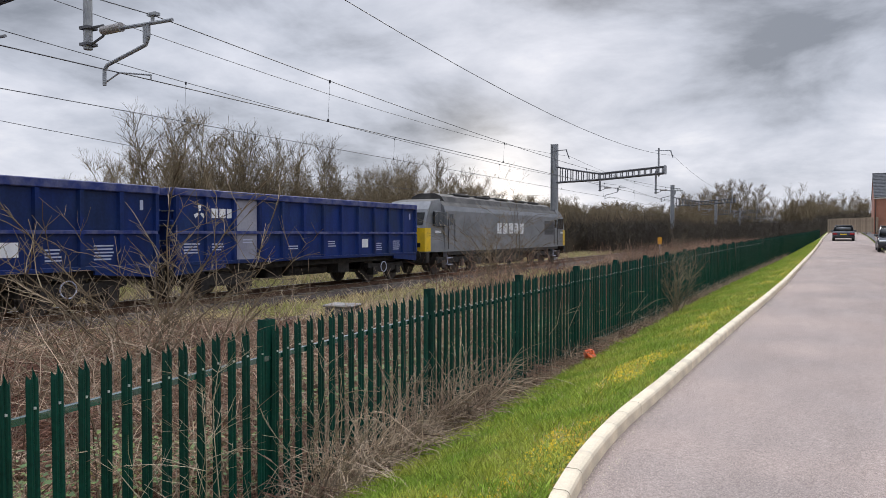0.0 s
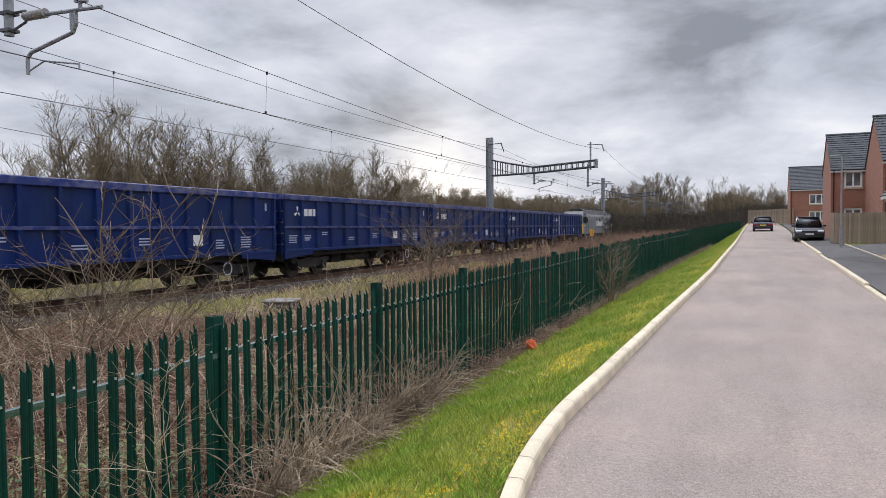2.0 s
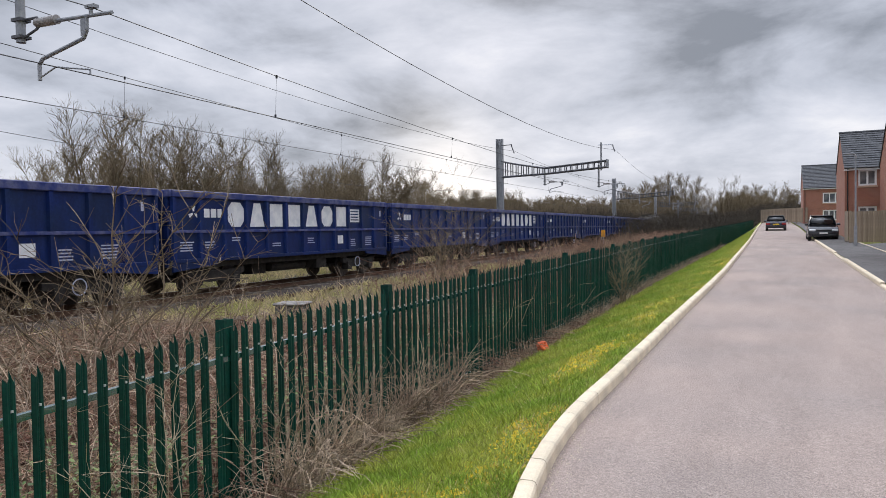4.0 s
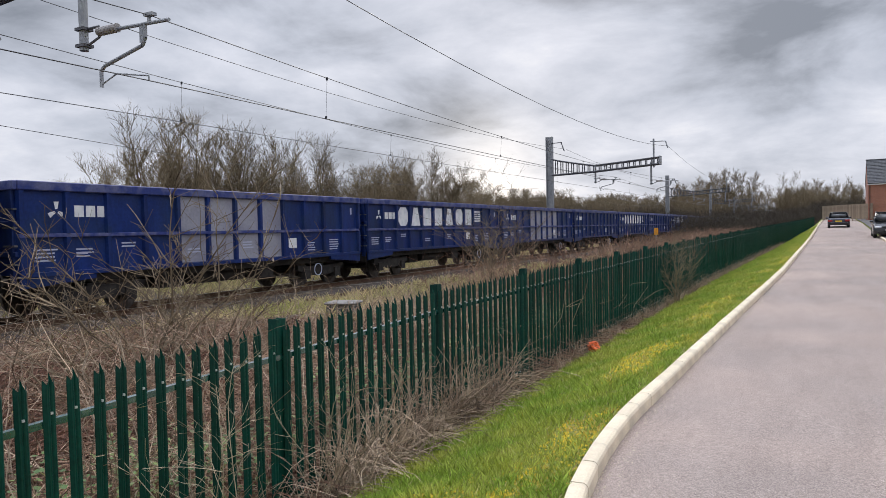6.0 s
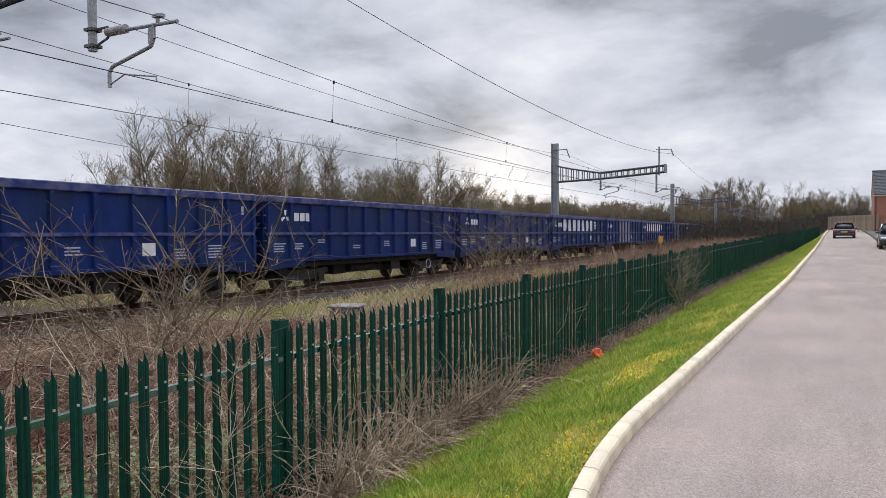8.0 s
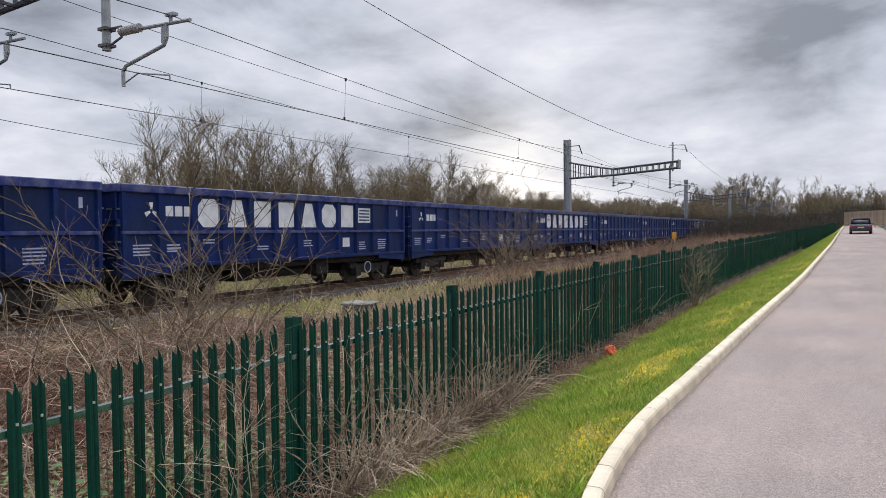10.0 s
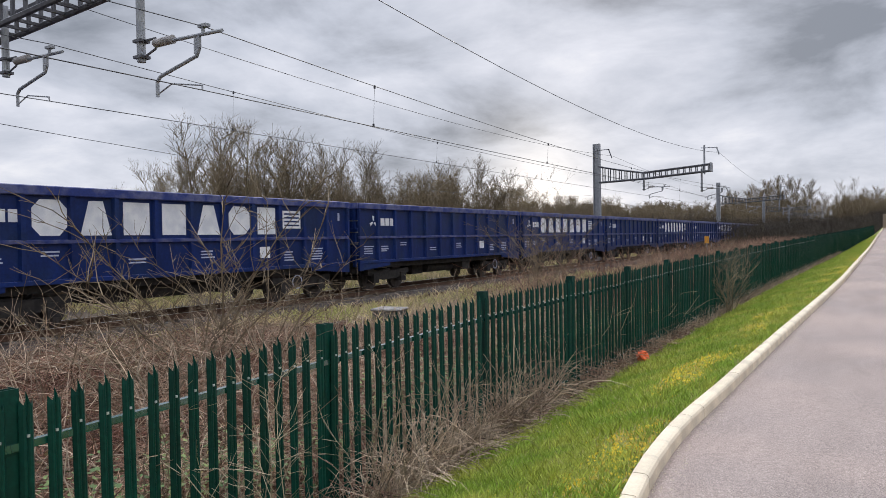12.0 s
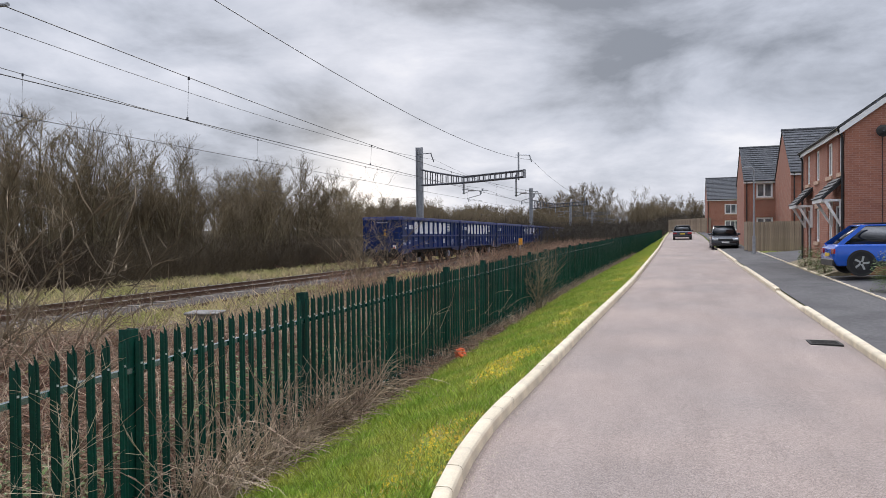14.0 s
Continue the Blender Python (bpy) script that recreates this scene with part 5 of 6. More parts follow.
def tufted(rnd, p, V, F):
    """A blade, longer where the turf grows in tufts."""
    k = 1.0 + 1.3 * max(0.0, noise.noise((p.x * 2.3, p.y * 1.5, 31)) + 0.3 * noise.noise((p.x * 7, p.y * 5, 8)))
    blade(0.028 * k, 0.08 * k, 0.004 * k)(rnd, p, V, F)


heap("grass", M["blade"], 165000, grass_place, tufted, "short bright green verge grass in tufts", "grass", 9)
heap("verge_thatch", M["straw"], 9000, verge_place, blade(0.02, 0.07, 0.004), "dry straw-coloured blades in the verge grass", "grass", 19)


def moss_place(rnd):
    p = verge_place(rnd)
    return p if in_moss(p[0], p[1], rnd.gauss(0, 0.16)) else None


def cushion(rnd, p, V, F):
    r, h = rnd.uniform(0.006, 0.022), rnd.uniform(0.006, 0.02)
    n = len(V)
    V.extend([(p.x + math.cos(a) * r, p.y + math.sin(a) * r, p.z) for a in (0.3, 1.35, 2.4, 3.45, 4.5, 5.55)] + [(p.x, p.y, p.z + h)])
    F.extend([(n + k, n + (k + 1) % 6, n + 6) for k in range(6)])


heap("moss", M["moss"], 75000, moss_place, cushion, "yellow moss patches in the verge", "moss", 10)


def grit_place(rnd):
    y = 3.0 + rnd.uniform(0, 1) ** 1.6 * 26
    return (kerb_left(y) + abs(rnd.gauss(0.03, 0.09)), y, road_z(y) - 0.022)


def pebble(rnd, p, V, F):
    r, n = rnd.uniform(0.002, 0.008), len(V)
    V.extend([(p.x + math.cos(a) * r, p.y + math.sin(a) * r, p.z) for a in (0.3, 1.8, 3.1, 4.6)] + [(p.x, p.y, p.z + r)])
    F.extend([(n + k, n + (k + 1) % 4, n + 4) for k in range(4)])


heap("kerb_grit", M["kerb"], 1200, grit_place, pebble, "loose pale grit along the kerb", "grit", 12)


def bare_shrub(seed, m, height, stems, spread, label, r=0.011, material=None):
    rnd = random.Random(seed)
    V, F, W, G = [], [], [], []
    for _ in range(stems):
        a = rnd.uniform(0, 2 * math.pi)
        d = Vector((math.cos(a) * rnd.uniform(0.1, spread), math.sin(a) * rnd.uniform(0.1, spread), 1))
        main = limb(rnd, Vector((rnd.gauss(0, 0.1), rnd.gauss(0, 0.1), -0.05)), d, height * rnd.uniform(0.6, 1.1), 0.10, 8, -0.03)
        add_stem(V, F, main, r, r * 0.3, 4)
        for i in range(2, 9):
            for _ in range(2):
                b = rnd.uniform(0, 2 * math.pi)
                tw = limb(rnd, main[i], (main[i] - main[i - 1]).normalized() * 0.7 + Vector((math.cos(b), math.sin(b), rnd.uniform(-0.2, 0.6))), height * rnd.uniform(0.12, 0.36), 0.16, 4)
                add_stem(W, G, tw, r * 0.45, r * 0.25, 3)
                for _ in range(2):
                    c = rnd.uniform(0, 2 * math.pi)
                    add_stem(W, G, limb(rnd, tw[2], (tw[2] - tw[1]).normalized() + Vector((math.cos(c), math.sin(c), rnd.uniform(-0.2, 0.5))), height * rnd.uniform(0.05, 0.14), 0.1, 2), r * 0.28, r * 0.16, 3)
    t = thing("shrub", m, label, "shrub", "bare shrubs by the fence")
    new("stem", mesh_of("stem", V, F, [material or M["shrub"]])).parent = t
    new("crown", mesh_of("crown", W, G, [material or M["shrub"]])).parent = t
    return t


def standing(x, y, turn=0):
    return pose(x, y, ground_z(x, y), 0, 0, turn)


bare_shrub(31, standing(-8.9, 6.9), 3.3, 9, 0.75, "bare thorny shrub growing out of the brambles", 0.018)
bare_shrub(37, standing(-8.7, 7.9), 3.1, 9, 1.3, "bare spreading shrub growing out of the brambles", 0.015)
bare_shrub(32, standing(-7.6, 5.2), 2.1, 9, 1.1, "low bare shrub growing out of the brambles", 0.013)
bare_shrub(33, standing(-9.6, 21.0), 3.3, 17, 0.45, "upright bare shrub beside the railway", 0.014)
bare_shrub(34, standing(-9.9, 23.5), 4.6, 5, 0.25, "tall thin bare sapling beside the railway", 0.010)
bare_shrub(35, standing(-3.6, 20.2), 2.15, 10, 0.32, "thin bare shrub pushing through the fence", 0.012)
bare_shrub(36, standing(-3.70, 3.3), 1.75, 5, 0.5, "pale bramble stems arching over the fence", 0.0055, M["pale_stem"])
bare_shrub(38, standing(-3.72, 4.6), 1.5, 4, 0.4, "pale bramble stems climbing the fence", 0.005, M["pale_stem"])


def litter():
    rnd = random.Random(3)
    bm = bmesh.new()
    bmesh.ops.create_icosphere(bm, subdivisions=3, radius=0.135)
    for v in bm.verts:
        k = 1 + 0.55 * noise.noise(v.co * 9) + 0.25 * noise.noise(v.co * 23)
        v.co = Vector((v.co.x * k * 0.8, v.co.y * k * 1.1, max(v.co.z * k * 0.9, -0.08) + 0.07))
    b = part("plastic_bag", bm, M["orange"])
    b.matrix_basis = pose(-3.62, 12.45, ground_z(-3.62, 12.45), 0, 0, 30)
    tagged(b, "crumpled orange plastic bag at the foot of the fence", "plastic bag")


litter()


# ---- houses ----
def wall_with_holes(bm, length, z0, z1, holes, t=0.28):
    """A wall along x from 0 to length, its outer face at y = 0, cut by (x0, x1, z0, z1) openings."""
    xs = sorted({0.0, length, *[h[0] for h in holes], *[h[1] for h in holes]})
    zs = sorted({z0, z1, *[h[2] for h in holes], *[h[3] for h in holes]})
    for a, b in zip(xs[:-1], xs[1:]):
        for c, d in zip(zs[:-1], zs[1:]):
            if not any(h[0] <= a and b <= h[1] and h[2] <= c and d <= h[3] for h in holes):
                box(bm, a, b, 0, t, c, d)
    bmesh.ops.remove_doubles(bm, verts=bm.verts[:], dist=0.001)


def window(parent, m, w, h, panes=2):
    """A white window with its stone sill and head, set into an opening whose lower left corner is at m."""
    f = 0.13
    win = part("window", boxes((0, w, 0.06, 0.12, 0, f), (0, w, 0.06, 0.12, h - f, h), (0, f, 0.06, 0.12, f, h - f), (w - f, w, 0.06, 0.12, f, h - f)), M["upvc"], parent, "white plastic window")
    win.matrix_basis = m
    for k in range(panes):
        a = f + (w - 2 * f) * k / panes
        b = f + (w - 2 * f) * (k + 1) / panes
        if k:
            part("mullion", boxes((a - 0.06, a + 0.06, 0.058, 0.118, f, h - f)), M["upvc"], win)
        part("pane", boxes((a, b, 0.085, 0.095, f, h - f)), M["pane"], win)
    part("sill", boxes((-0.06, w + 0.06, -0.06, 0.06, -0.14, 0.0), bevel=0.01), M["stone"], win, "buff stone sill")
    return win


def brick_material():
    """Courses of brick at their true size."""
    mt = M["brick"]
    nt = mt.node_tree
    N, L = nt.nodes.new, nt.links.new
    b = nt.nodes["Principled BSDF"]
    geo, sep, comb, add = N("ShaderNodeTexCoord"), N("ShaderNodeSeparateXYZ"), N("ShaderNodeCombineXYZ"), N("ShaderNodeMath")
    add.operation = "ADD"
    L(geo.outputs["Object"], sep.inputs[0])
    L(sep.outputs[0], add.inputs[0])
    L(sep.outputs[1], add.inputs[1])
    L(add.outputs[0], comb.inputs[0])
    L(sep.outputs[2], comb.inputs[1])
    br = N("ShaderNodeTexBrick")
    br.inputs["Scale"].default_value = 1.0
    br.inputs["Brick Width"].default_value, br.inputs["Row Height"].default_value, br.inputs["Mortar Size"].default_value = 0.225, 0.075, 0.008
    br.inputs["Color1"].default_value, br.inputs["Color2"].default_value = (0.37, 0.150, 0.095, 1), (0.25, 0.098, 0.066, 1)
    br.inputs["Mortar"].default_value = (0.40, 0.27, 0.22, 1)
    L(comb.outputs[0], br.inputs["Vector"])
    mix = N("ShaderNodeMix")
    mix.data_type, mix.blend_type = "RGBA", "MIX"
    mix.inputs["Factor"].default_value = 0.6
    L(b.inputs["Base Color"].links[0].from_socket, mix.inputs["A"])
    L(br.outputs["Color"], mix.inputs["B"])
    L(mix.outputs["Result"], b.inputs["Base Color"])


brick_material()


def tiled_slope(parent, p0, p1, up, n_rows, material):
    """Courses of roof tiles from the eaves line p0-p1, going up by the vector up."""
    p0, p1, up = Vector(p0), Vector(p1), Vector(up)
    nrm = (p1 - p0).cross(up).normalized()
    if nrm.z < 0:
        nrm = -nrm
    for k in range(n_rows):
        a, b = up * (k / n_rows), up * ((k + 1.12) / n_rows)
        bm = bmesh.new()
        lo = [p0 + a + nrm * 0.06, p1 + a + nrm * 0.06, p1 + b + nrm * 0.02, p0 + b + nrm * 0.02]
        vs = [bm.verts.new(v) for v in lo] + [bm.verts.new(v - nrm * 0.045) for v in lo]
        for f in ((0, 1, 2, 3), (7, 6, 5, 4), (0, 4, 5, 1), (1, 5, 6, 2), (2, 6, 7, 3), (3, 7, 4, 0)):
            bm.faces.new([vs[i] for i in f])
        part("tile_course", fixed(bm), material, parent)


def house(m, front, depth, eave, ridge, label, front_holes=(), side_holes=(), ridge_along="x"):
    """A brick house: local x along the front wall (0..front), y inwards (0..depth)."""
    h = thing("house", m, label, "house", "brick houses along the road")
    bm = bmesh.new()
    wall_with_holes(bm, front, -0.6, eave, [(x, x + w, z, z + hh) for x, z, w, hh, _ in front_holes])
    part("wall", bm, M["brick"], h)
    part("rear_wall", boxes((0, front, depth - 0.28, depth, -0.6, eave)), M["brick"], h)
    bm = bmesh.new()
    holes = [(y, y + w, z, z + hh) for y, z, w, hh, _ in side_holes]
    sub = bmesh.new()
    wall_with_holes(sub, depth - 0.56, -0.6, eave, [(a - 0.28, b - 0.28, c, d) for a, b, c, d in holes])
    for v in sub.verts:
        v.co = Vector((v.co.y, 0.28 + v.co.x, v.co.z))
    tmp = bpy.data.meshes.new("side")
    sub.to_mesh(tmp)
    sub.free()
    bm.from_mesh(tmp)
    fixed(bm)
    part("side_wall", bm, M["brick"], h)
    part("side_wall", boxes((front - 0.28, front, 0.28, depth - 0.28, -0.6, eave)), M["brick"], h)
    rise = ridge - eave
    if ridge_along == "x":
        half = depth / 2
        for x in (0.0, front - 0.28):
            bm = prism(bmesh.new(), [(0.0, eave), (depth, eave), (half, ridge - 0.05)], x, x + 0.28, "x")
            part("gable", fixed(bm), M["brick"], h)
        roof = part("roof", fixed(prism(bmesh.new(), [(-0.15, eave - 0.10), (0.0, eave - 0.03), (depth, eave - 0.03), (depth + 0.15, eave - 0.10), (half, ridge)], 0.29, front - 0.29, "x")), M["black"], h)
        up = Vector((0, half + 0.18, rise + 0.12))
        tiled_slope(roof, (-0.06, -0.18, eave - 0.12), (front + 0.06, -0.18, eave - 0.12), up, 16, M["tile"])
        tiled_slope(roof, (-0.06, depth + 0.18, eave - 0.12), (front + 0.06, depth + 0.18, eave - 0.12), (0, -half - 0.18, rise + 0.12), 16, M["tile"])
        part("ridge_tile", cyl(bmesh.new(), (-0.1, half, ridge + 0.03), (front + 0.1, half, ridge + 0.03), 0.10, 8), M["tile"], roof)
        part("fascia", boxes((-0.05, front + 0.05, -0.18, -0.14, eave - 0.28, eave - 0.10)), M["upvc"], roof)
        part("gutter", cyl(bmesh.new(), (-0.05, -0.22, eave - 0.1), (front + 0.05, -0.22, eave - 0.1), 0.055, 8), M["black"], roof)
    part("drain_pipe", tube(bmesh.new(), [(0.18, -0.2, eave - 0.12), (0.18, -0.05, eave - 0.45), (0.18, -0.05, -0.4)], 0.04, 8), M["black"], h)
    for x, z, w, hh, panes in front_holes:
        window(h, pose(x, 0, z), w, hh, panes)
    for y, z, w, hh, panes in side_holes:
        window(h, pose(0, y + w, z, 0, 0, -90), w, hh, panes)
    return h


def houses():
    # the nearest pair: front towards the road, gable towards the open end
    z1 = 0.72
    fh = [(0.25, 3.40, 0.85, 1.30, 2), (2.15, 3.40, 0.95, 1.30, 2), (4.75, 3.40, 0.85, 1.30, 2), (6.95, 3.40, 0.85, 1.30, 2), (2.2, 0.75, 0.85, 1.4, 2), (4.75, 0.85, 0.90, 1.4, 2), (0.75, 0.05, 1.09, 2.17, 0), (6.6, 0.05, 1.09, 2.17, 0)]
    # the front runs away from the viewer: local x along +y, local y along +x
    n = thing("house", pose(5.9, 27.9, z1), "red brick semi-detached house pair with white windows and porch canopies", "house", "brick houses along the road")
    front, depth, eave, ridge = 8.7, 8.4, 5.06, 8.05
    flip = Matrix(((0, 1, 0, 0), (1, 0, 0, 0), (0, 0, 1, 0), (0, 0, 0, 1)))
    bm = bmesh.new()
    wall_with_holes(bm, front, -0.6, eave, [(x, x + w, z, z + hh) for x, z, w, hh, _ in fh])
    bm.transform(flip)
    part("wall", fixed(bm), M["brick"], n)
    bm = bmesh.new()
    prism(bm, [(0.28, -0.6), (depth, -0.6), (depth, eave), (depth / 2, ridge - 0.05), (0.28, eave + 0.15)], 0, 0.28, "y")
    part("gable", fixed(bm), M["brick"], n)
    bm = bmesh.new()
    prism(bm, [(0.28, -0.6), (depth, -0.6), (depth, eave), (depth / 2, ridge - 0.05), (0.28, eave + 0.15)], front - 0.28, front, "y")
    part("gable", fixed(bm), M["brick"], n)
    part("rear_wall", boxes((depth - 0.28, depth, 0.28, front - 0.28, -0.6, eave)), M["brick"], n)
    half = depth / 2
    roof = part("roof", fixed(prism(bmesh.new(), [(-0.14, eave - 0.14), (0.0, eave - 0.06), (depth, eave - 0.06), (depth + 0.14, eave - 0.14), (half, ridge)], 0.29, front - 0.29, "y")), M["black"], n)
    rise = ridge - eave
    tiled_slope(roof, (-0.18, -0.1, eave - 0.12), (-0.18, front + 0.1, eave - 0.12), (half + 0.18, 0, rise + 0.12), 16, M["tile"])
    tiled_slope(roof, (depth + 0.18, -0.1, eave - 0.12), (depth + 0.18, front + 0.1, eave - 0.12), (-half - 0.18, 0, rise + 0.12), 16, M["tile"])
    part("fascia", boxes((-0.16, -0.12, -0.05, front + 0.05, eave - 0.32, eave - 0.13)), M["upvc"], roof)
    part("gutter", cyl(bmesh.new(), (-0.21, -0.05, eave - 0.13), (-0.21, front + 0.05, eave - 0.13), 0.055, 8), M["black"], roof)
    bm = prism(bmesh.new(), [(-0.18, eave - 0.36), (half, ridge - 0.22), (depth + 0.18, eave - 0.36), (depth + 0.18, eave - 0.14), (half, ridge + 0.0), (-0.18, eave - 0.14)], -0.10, -0.05, "y")
    part("barge_board", fixed(bm), M["upvc"], roof)
    for yy in (0.12, front - 0.15):
        part("drain_pipe", tube(bmesh.new(), [(-0.2, yy, eave - 0.16), (-0.06, yy, eave - 0.45), (-0.06, yy, -0.4)], 0.045, 8), M["black"], n)
    for x, z, w, hh, panes in fh:
        if panes:
            f = 0.10
            win = part("window", boxes((0.06, 0.12, x, x + w, z, z + f), (0.06, 0.12, x, x + w, z + hh - f, z + hh), (0.06, 0.12, x, x + f, z + f, z + hh - f), (0.06, 0.12, x + w - f, x + w, z + f, z + hh - f), (0.06, 0.12, x + w / 2 - 0.06, x + w / 2 + 0.06, z + f, z + hh - f)), M["upvc"], n, "white plastic window")
            part("pane", boxes((0.085, 0.095, x + f, x + w / 2 - 0.06, z + f, z + hh - f)), M["pane"], win)
            part("pane", boxes((0.085, 0.095, x + w / 2 + 0.06, x + w - f, z + f, z + hh - f)), M["pane"], win)
            part("sill", boxes((-0.07, 0.06, x - 0.07, x + w + 0.07, z - 0.15, z), bevel=0.01), M["stone"], win, "buff stone sill")
            if z < 2:
                part("lintel", boxes((-0.02, 0.06, x - 0.1, x + w + 0.1, z + hh, z + hh + 0.22)), M["stone"], win, "buff stone lintel")
        else:
            d = part("front_door", boxes((0.10, 0.15, x + 0.07, x + w - 0.07, 0.05, 2.15)), M["black"], n, "dark front door in a white frame")
            part("door_frame", boxes((0.06, 0.14, x, x + 0.07, 0.05, 2.22), (0.06, 0.14, x + w - 0.07, x + w, 0.05, 2.22), (0.06, 0.14, x + 0.07, x + w - 0.07, 2.15, 2.22)), M["upvc"], d)
            part("door_light", boxes((0.085, 0.10, x + 0.35, x + 0.72, 1.15, 1.9)), M["glass"], d)
            z0 = 2.45
            c = part("door_canopy", fixed(prism(bmesh.new(), [(0.0, z0 + 0.72), (-0.65, z0 + 0.02), (-0.65, z0 - 0.05), (0.0, z0 + 0.58)], x - 0.35, x + 1.45, "y")), M["black"], n, "tiled porch canopy on white brackets")
            tiled_slope(c, (-0.70, x - 0.38, z0), (-0.70, x + 1.48, z0), (0.70, 0, 0.76), 5, M["tile"])
            part("fascia", boxes((-0.69, -0.64, x - 0.35, x + 1.45, z0 - 0.12, z0 + 0.01)), M["upvc"], c)
            for u in (x - 0.30, x + 1.33):
                part("bracket", boxes((-0.62, 0.0, u, u + 0.08, z0 - 0.10, z0 - 0.01), (-0.09, 0.0, u, u + 0.08, z0 - 1.0, z0 - 0.10)), M["upvc"], c)
                bm = prism(bmesh.new(), [(-0.58, z0 - 0.10), (-0.46, z0 - 0.10), (-0.09, z0 - 0.80), (-0.09, z0 - 0.94)], u, u + 0.08, "y")
                part("brace", fixed(bm), M["upvc"], c)
    # satellite dish and its cable on the gable
    dish = thing("satellite_dish", pose(5.9 + 1.12, 27.9, z1 + 4.72), "dark satellite dish on the brick gable wall", "satellite dish")
    bm = bmesh.new()
    bmesh.ops.create_uvsphere(bm, u_segments=20, v_segments=10, radius=0.6)
    bmesh.ops.delete(bm, geom=[v for v in bm.verts if v.co.z > -0.42], context="VERTS")
    bm.transform(Matrix.Translation((0, -0.22, 0)) @ Matrix.Scale(0.62, 4) @ Matrix.Rotation(radians(-100), 4, "X") @ Matrix.Translation((0, 0, 0.45)))
    part("dish", bm, M["under"], dish)
    part("mount", tube(bmesh.new(), [(0, 0, -0.1), (0, -0.2, -0.1), (0, -0.32, 0.0)], 0.025), M["black"], dish)
    part("cable", tube(bmesh.new(), [(0.03, -0.012, -0.1), (0.03, -0.012, -4.2)], 0.010, 5), M["black"], dish)
    house(pose(7.2, 49.7, 0.80), 8.0, 7.6, 5.12, 8.2, "red brick house with a grey tiled roof", [(1.2, 3.3, 1.2, 1.15, 2), (1.2, 0.8, 1.2, 1.3, 2)])
    house(pose(5.15, 58.4, 0.90), 6.2, 7.0, 5.14, 7.95, "red brick house with white windows and grey tiled roof", [(0.85, 3.75, 1.15, 1.15, 2), (0.85, 0.95, 1.15, 1.3, 2)])
    house(pose(4.15, 102, 1.60), 8.0, 8.0, 5.05, 8.1, "far red brick house with a grey tiled roof", [(2.2, 3.0, 2.2, 1.3, 3), (2.2, 0.8, 2.0, 1.3, 3)])


houses()


def board_fence(x0, y0, x1, y1, high, label):
    L = math.hypot(x1 - x0, y1 - y0)
    f = thing("wooden_fence", pose(x0, y0, road_z(y0) + 0.12, 0, 0, math.degrees(math.atan2(y1 - y0, x1 - x0))), label, "fence", "wooden garden fences")
    me = mesh_of_box("board", (-0.068, 0.068, -0.012, 0.012, 0.0, high), M["wood"], 0.004)
    pm = mesh_of_box("post", (-0.05, 0.05, 0.02, 0.12, -0.3, high + 0.03), M["wood"], 0.006)
    n = int(L / 0.14)
    for k in range(n):
        share("board", me, f, pose(0.07 + k * 0.14, random.uniform(-0.006, 0.006), random.uniform(-0.01, 0.01), 0, random.uniform(-0.4, 0.4)))
    for k in range(int(L / 1.83) + 1):
        share("post", pm, f, pose(0.05 + k * 1.83, 0, 0))
    part("rail", boxes((0, L, 0.014, 0.06, 0.3, 0.38), (0, L, 0.014, 0.06, high - 0.35, high - 0.27)), M["wood"], f)


board_fence(4.55, 48.6, 8.2, 46.2, 1.85, "weathered close-boarded wooden garden fence")
board_fence(4.5, 50.6, 4.55, 48.7, 1.85, "weathered close-boarded wooden garden fence")
board_fence(-1.0, 112, 4.6, 101.5, 1.9, "far weathered wooden garden fence")


def street_lamp():
    g = thing("street_lamp", pose(4.52, 44.6, road_z(44.6) + 0.08), "slim galvanised street lamp on the pavement", "street lamp")
    part("base", cyl(bmesh.new(), (0, 0, -0.2), (0, 0, 1.1), 0.085, 12), M["steel"], g)
    part("pole", cyl(bmesh.new(), (0, 0, 1.1), (0, 0, 5.0), 0.05, 12, 0.042), M["steel"], g)
    bm = tube(bmesh.new(), [(0, 0, 5.0), (-0.12, 0, 5.08)], 0.035)
    box(bm, -0.62, -0.08, -0.10, 0.10, 5.05, 5.13, bevel=0.02)
    part("lantern", bm, M["steel"], g)


street_lamp()


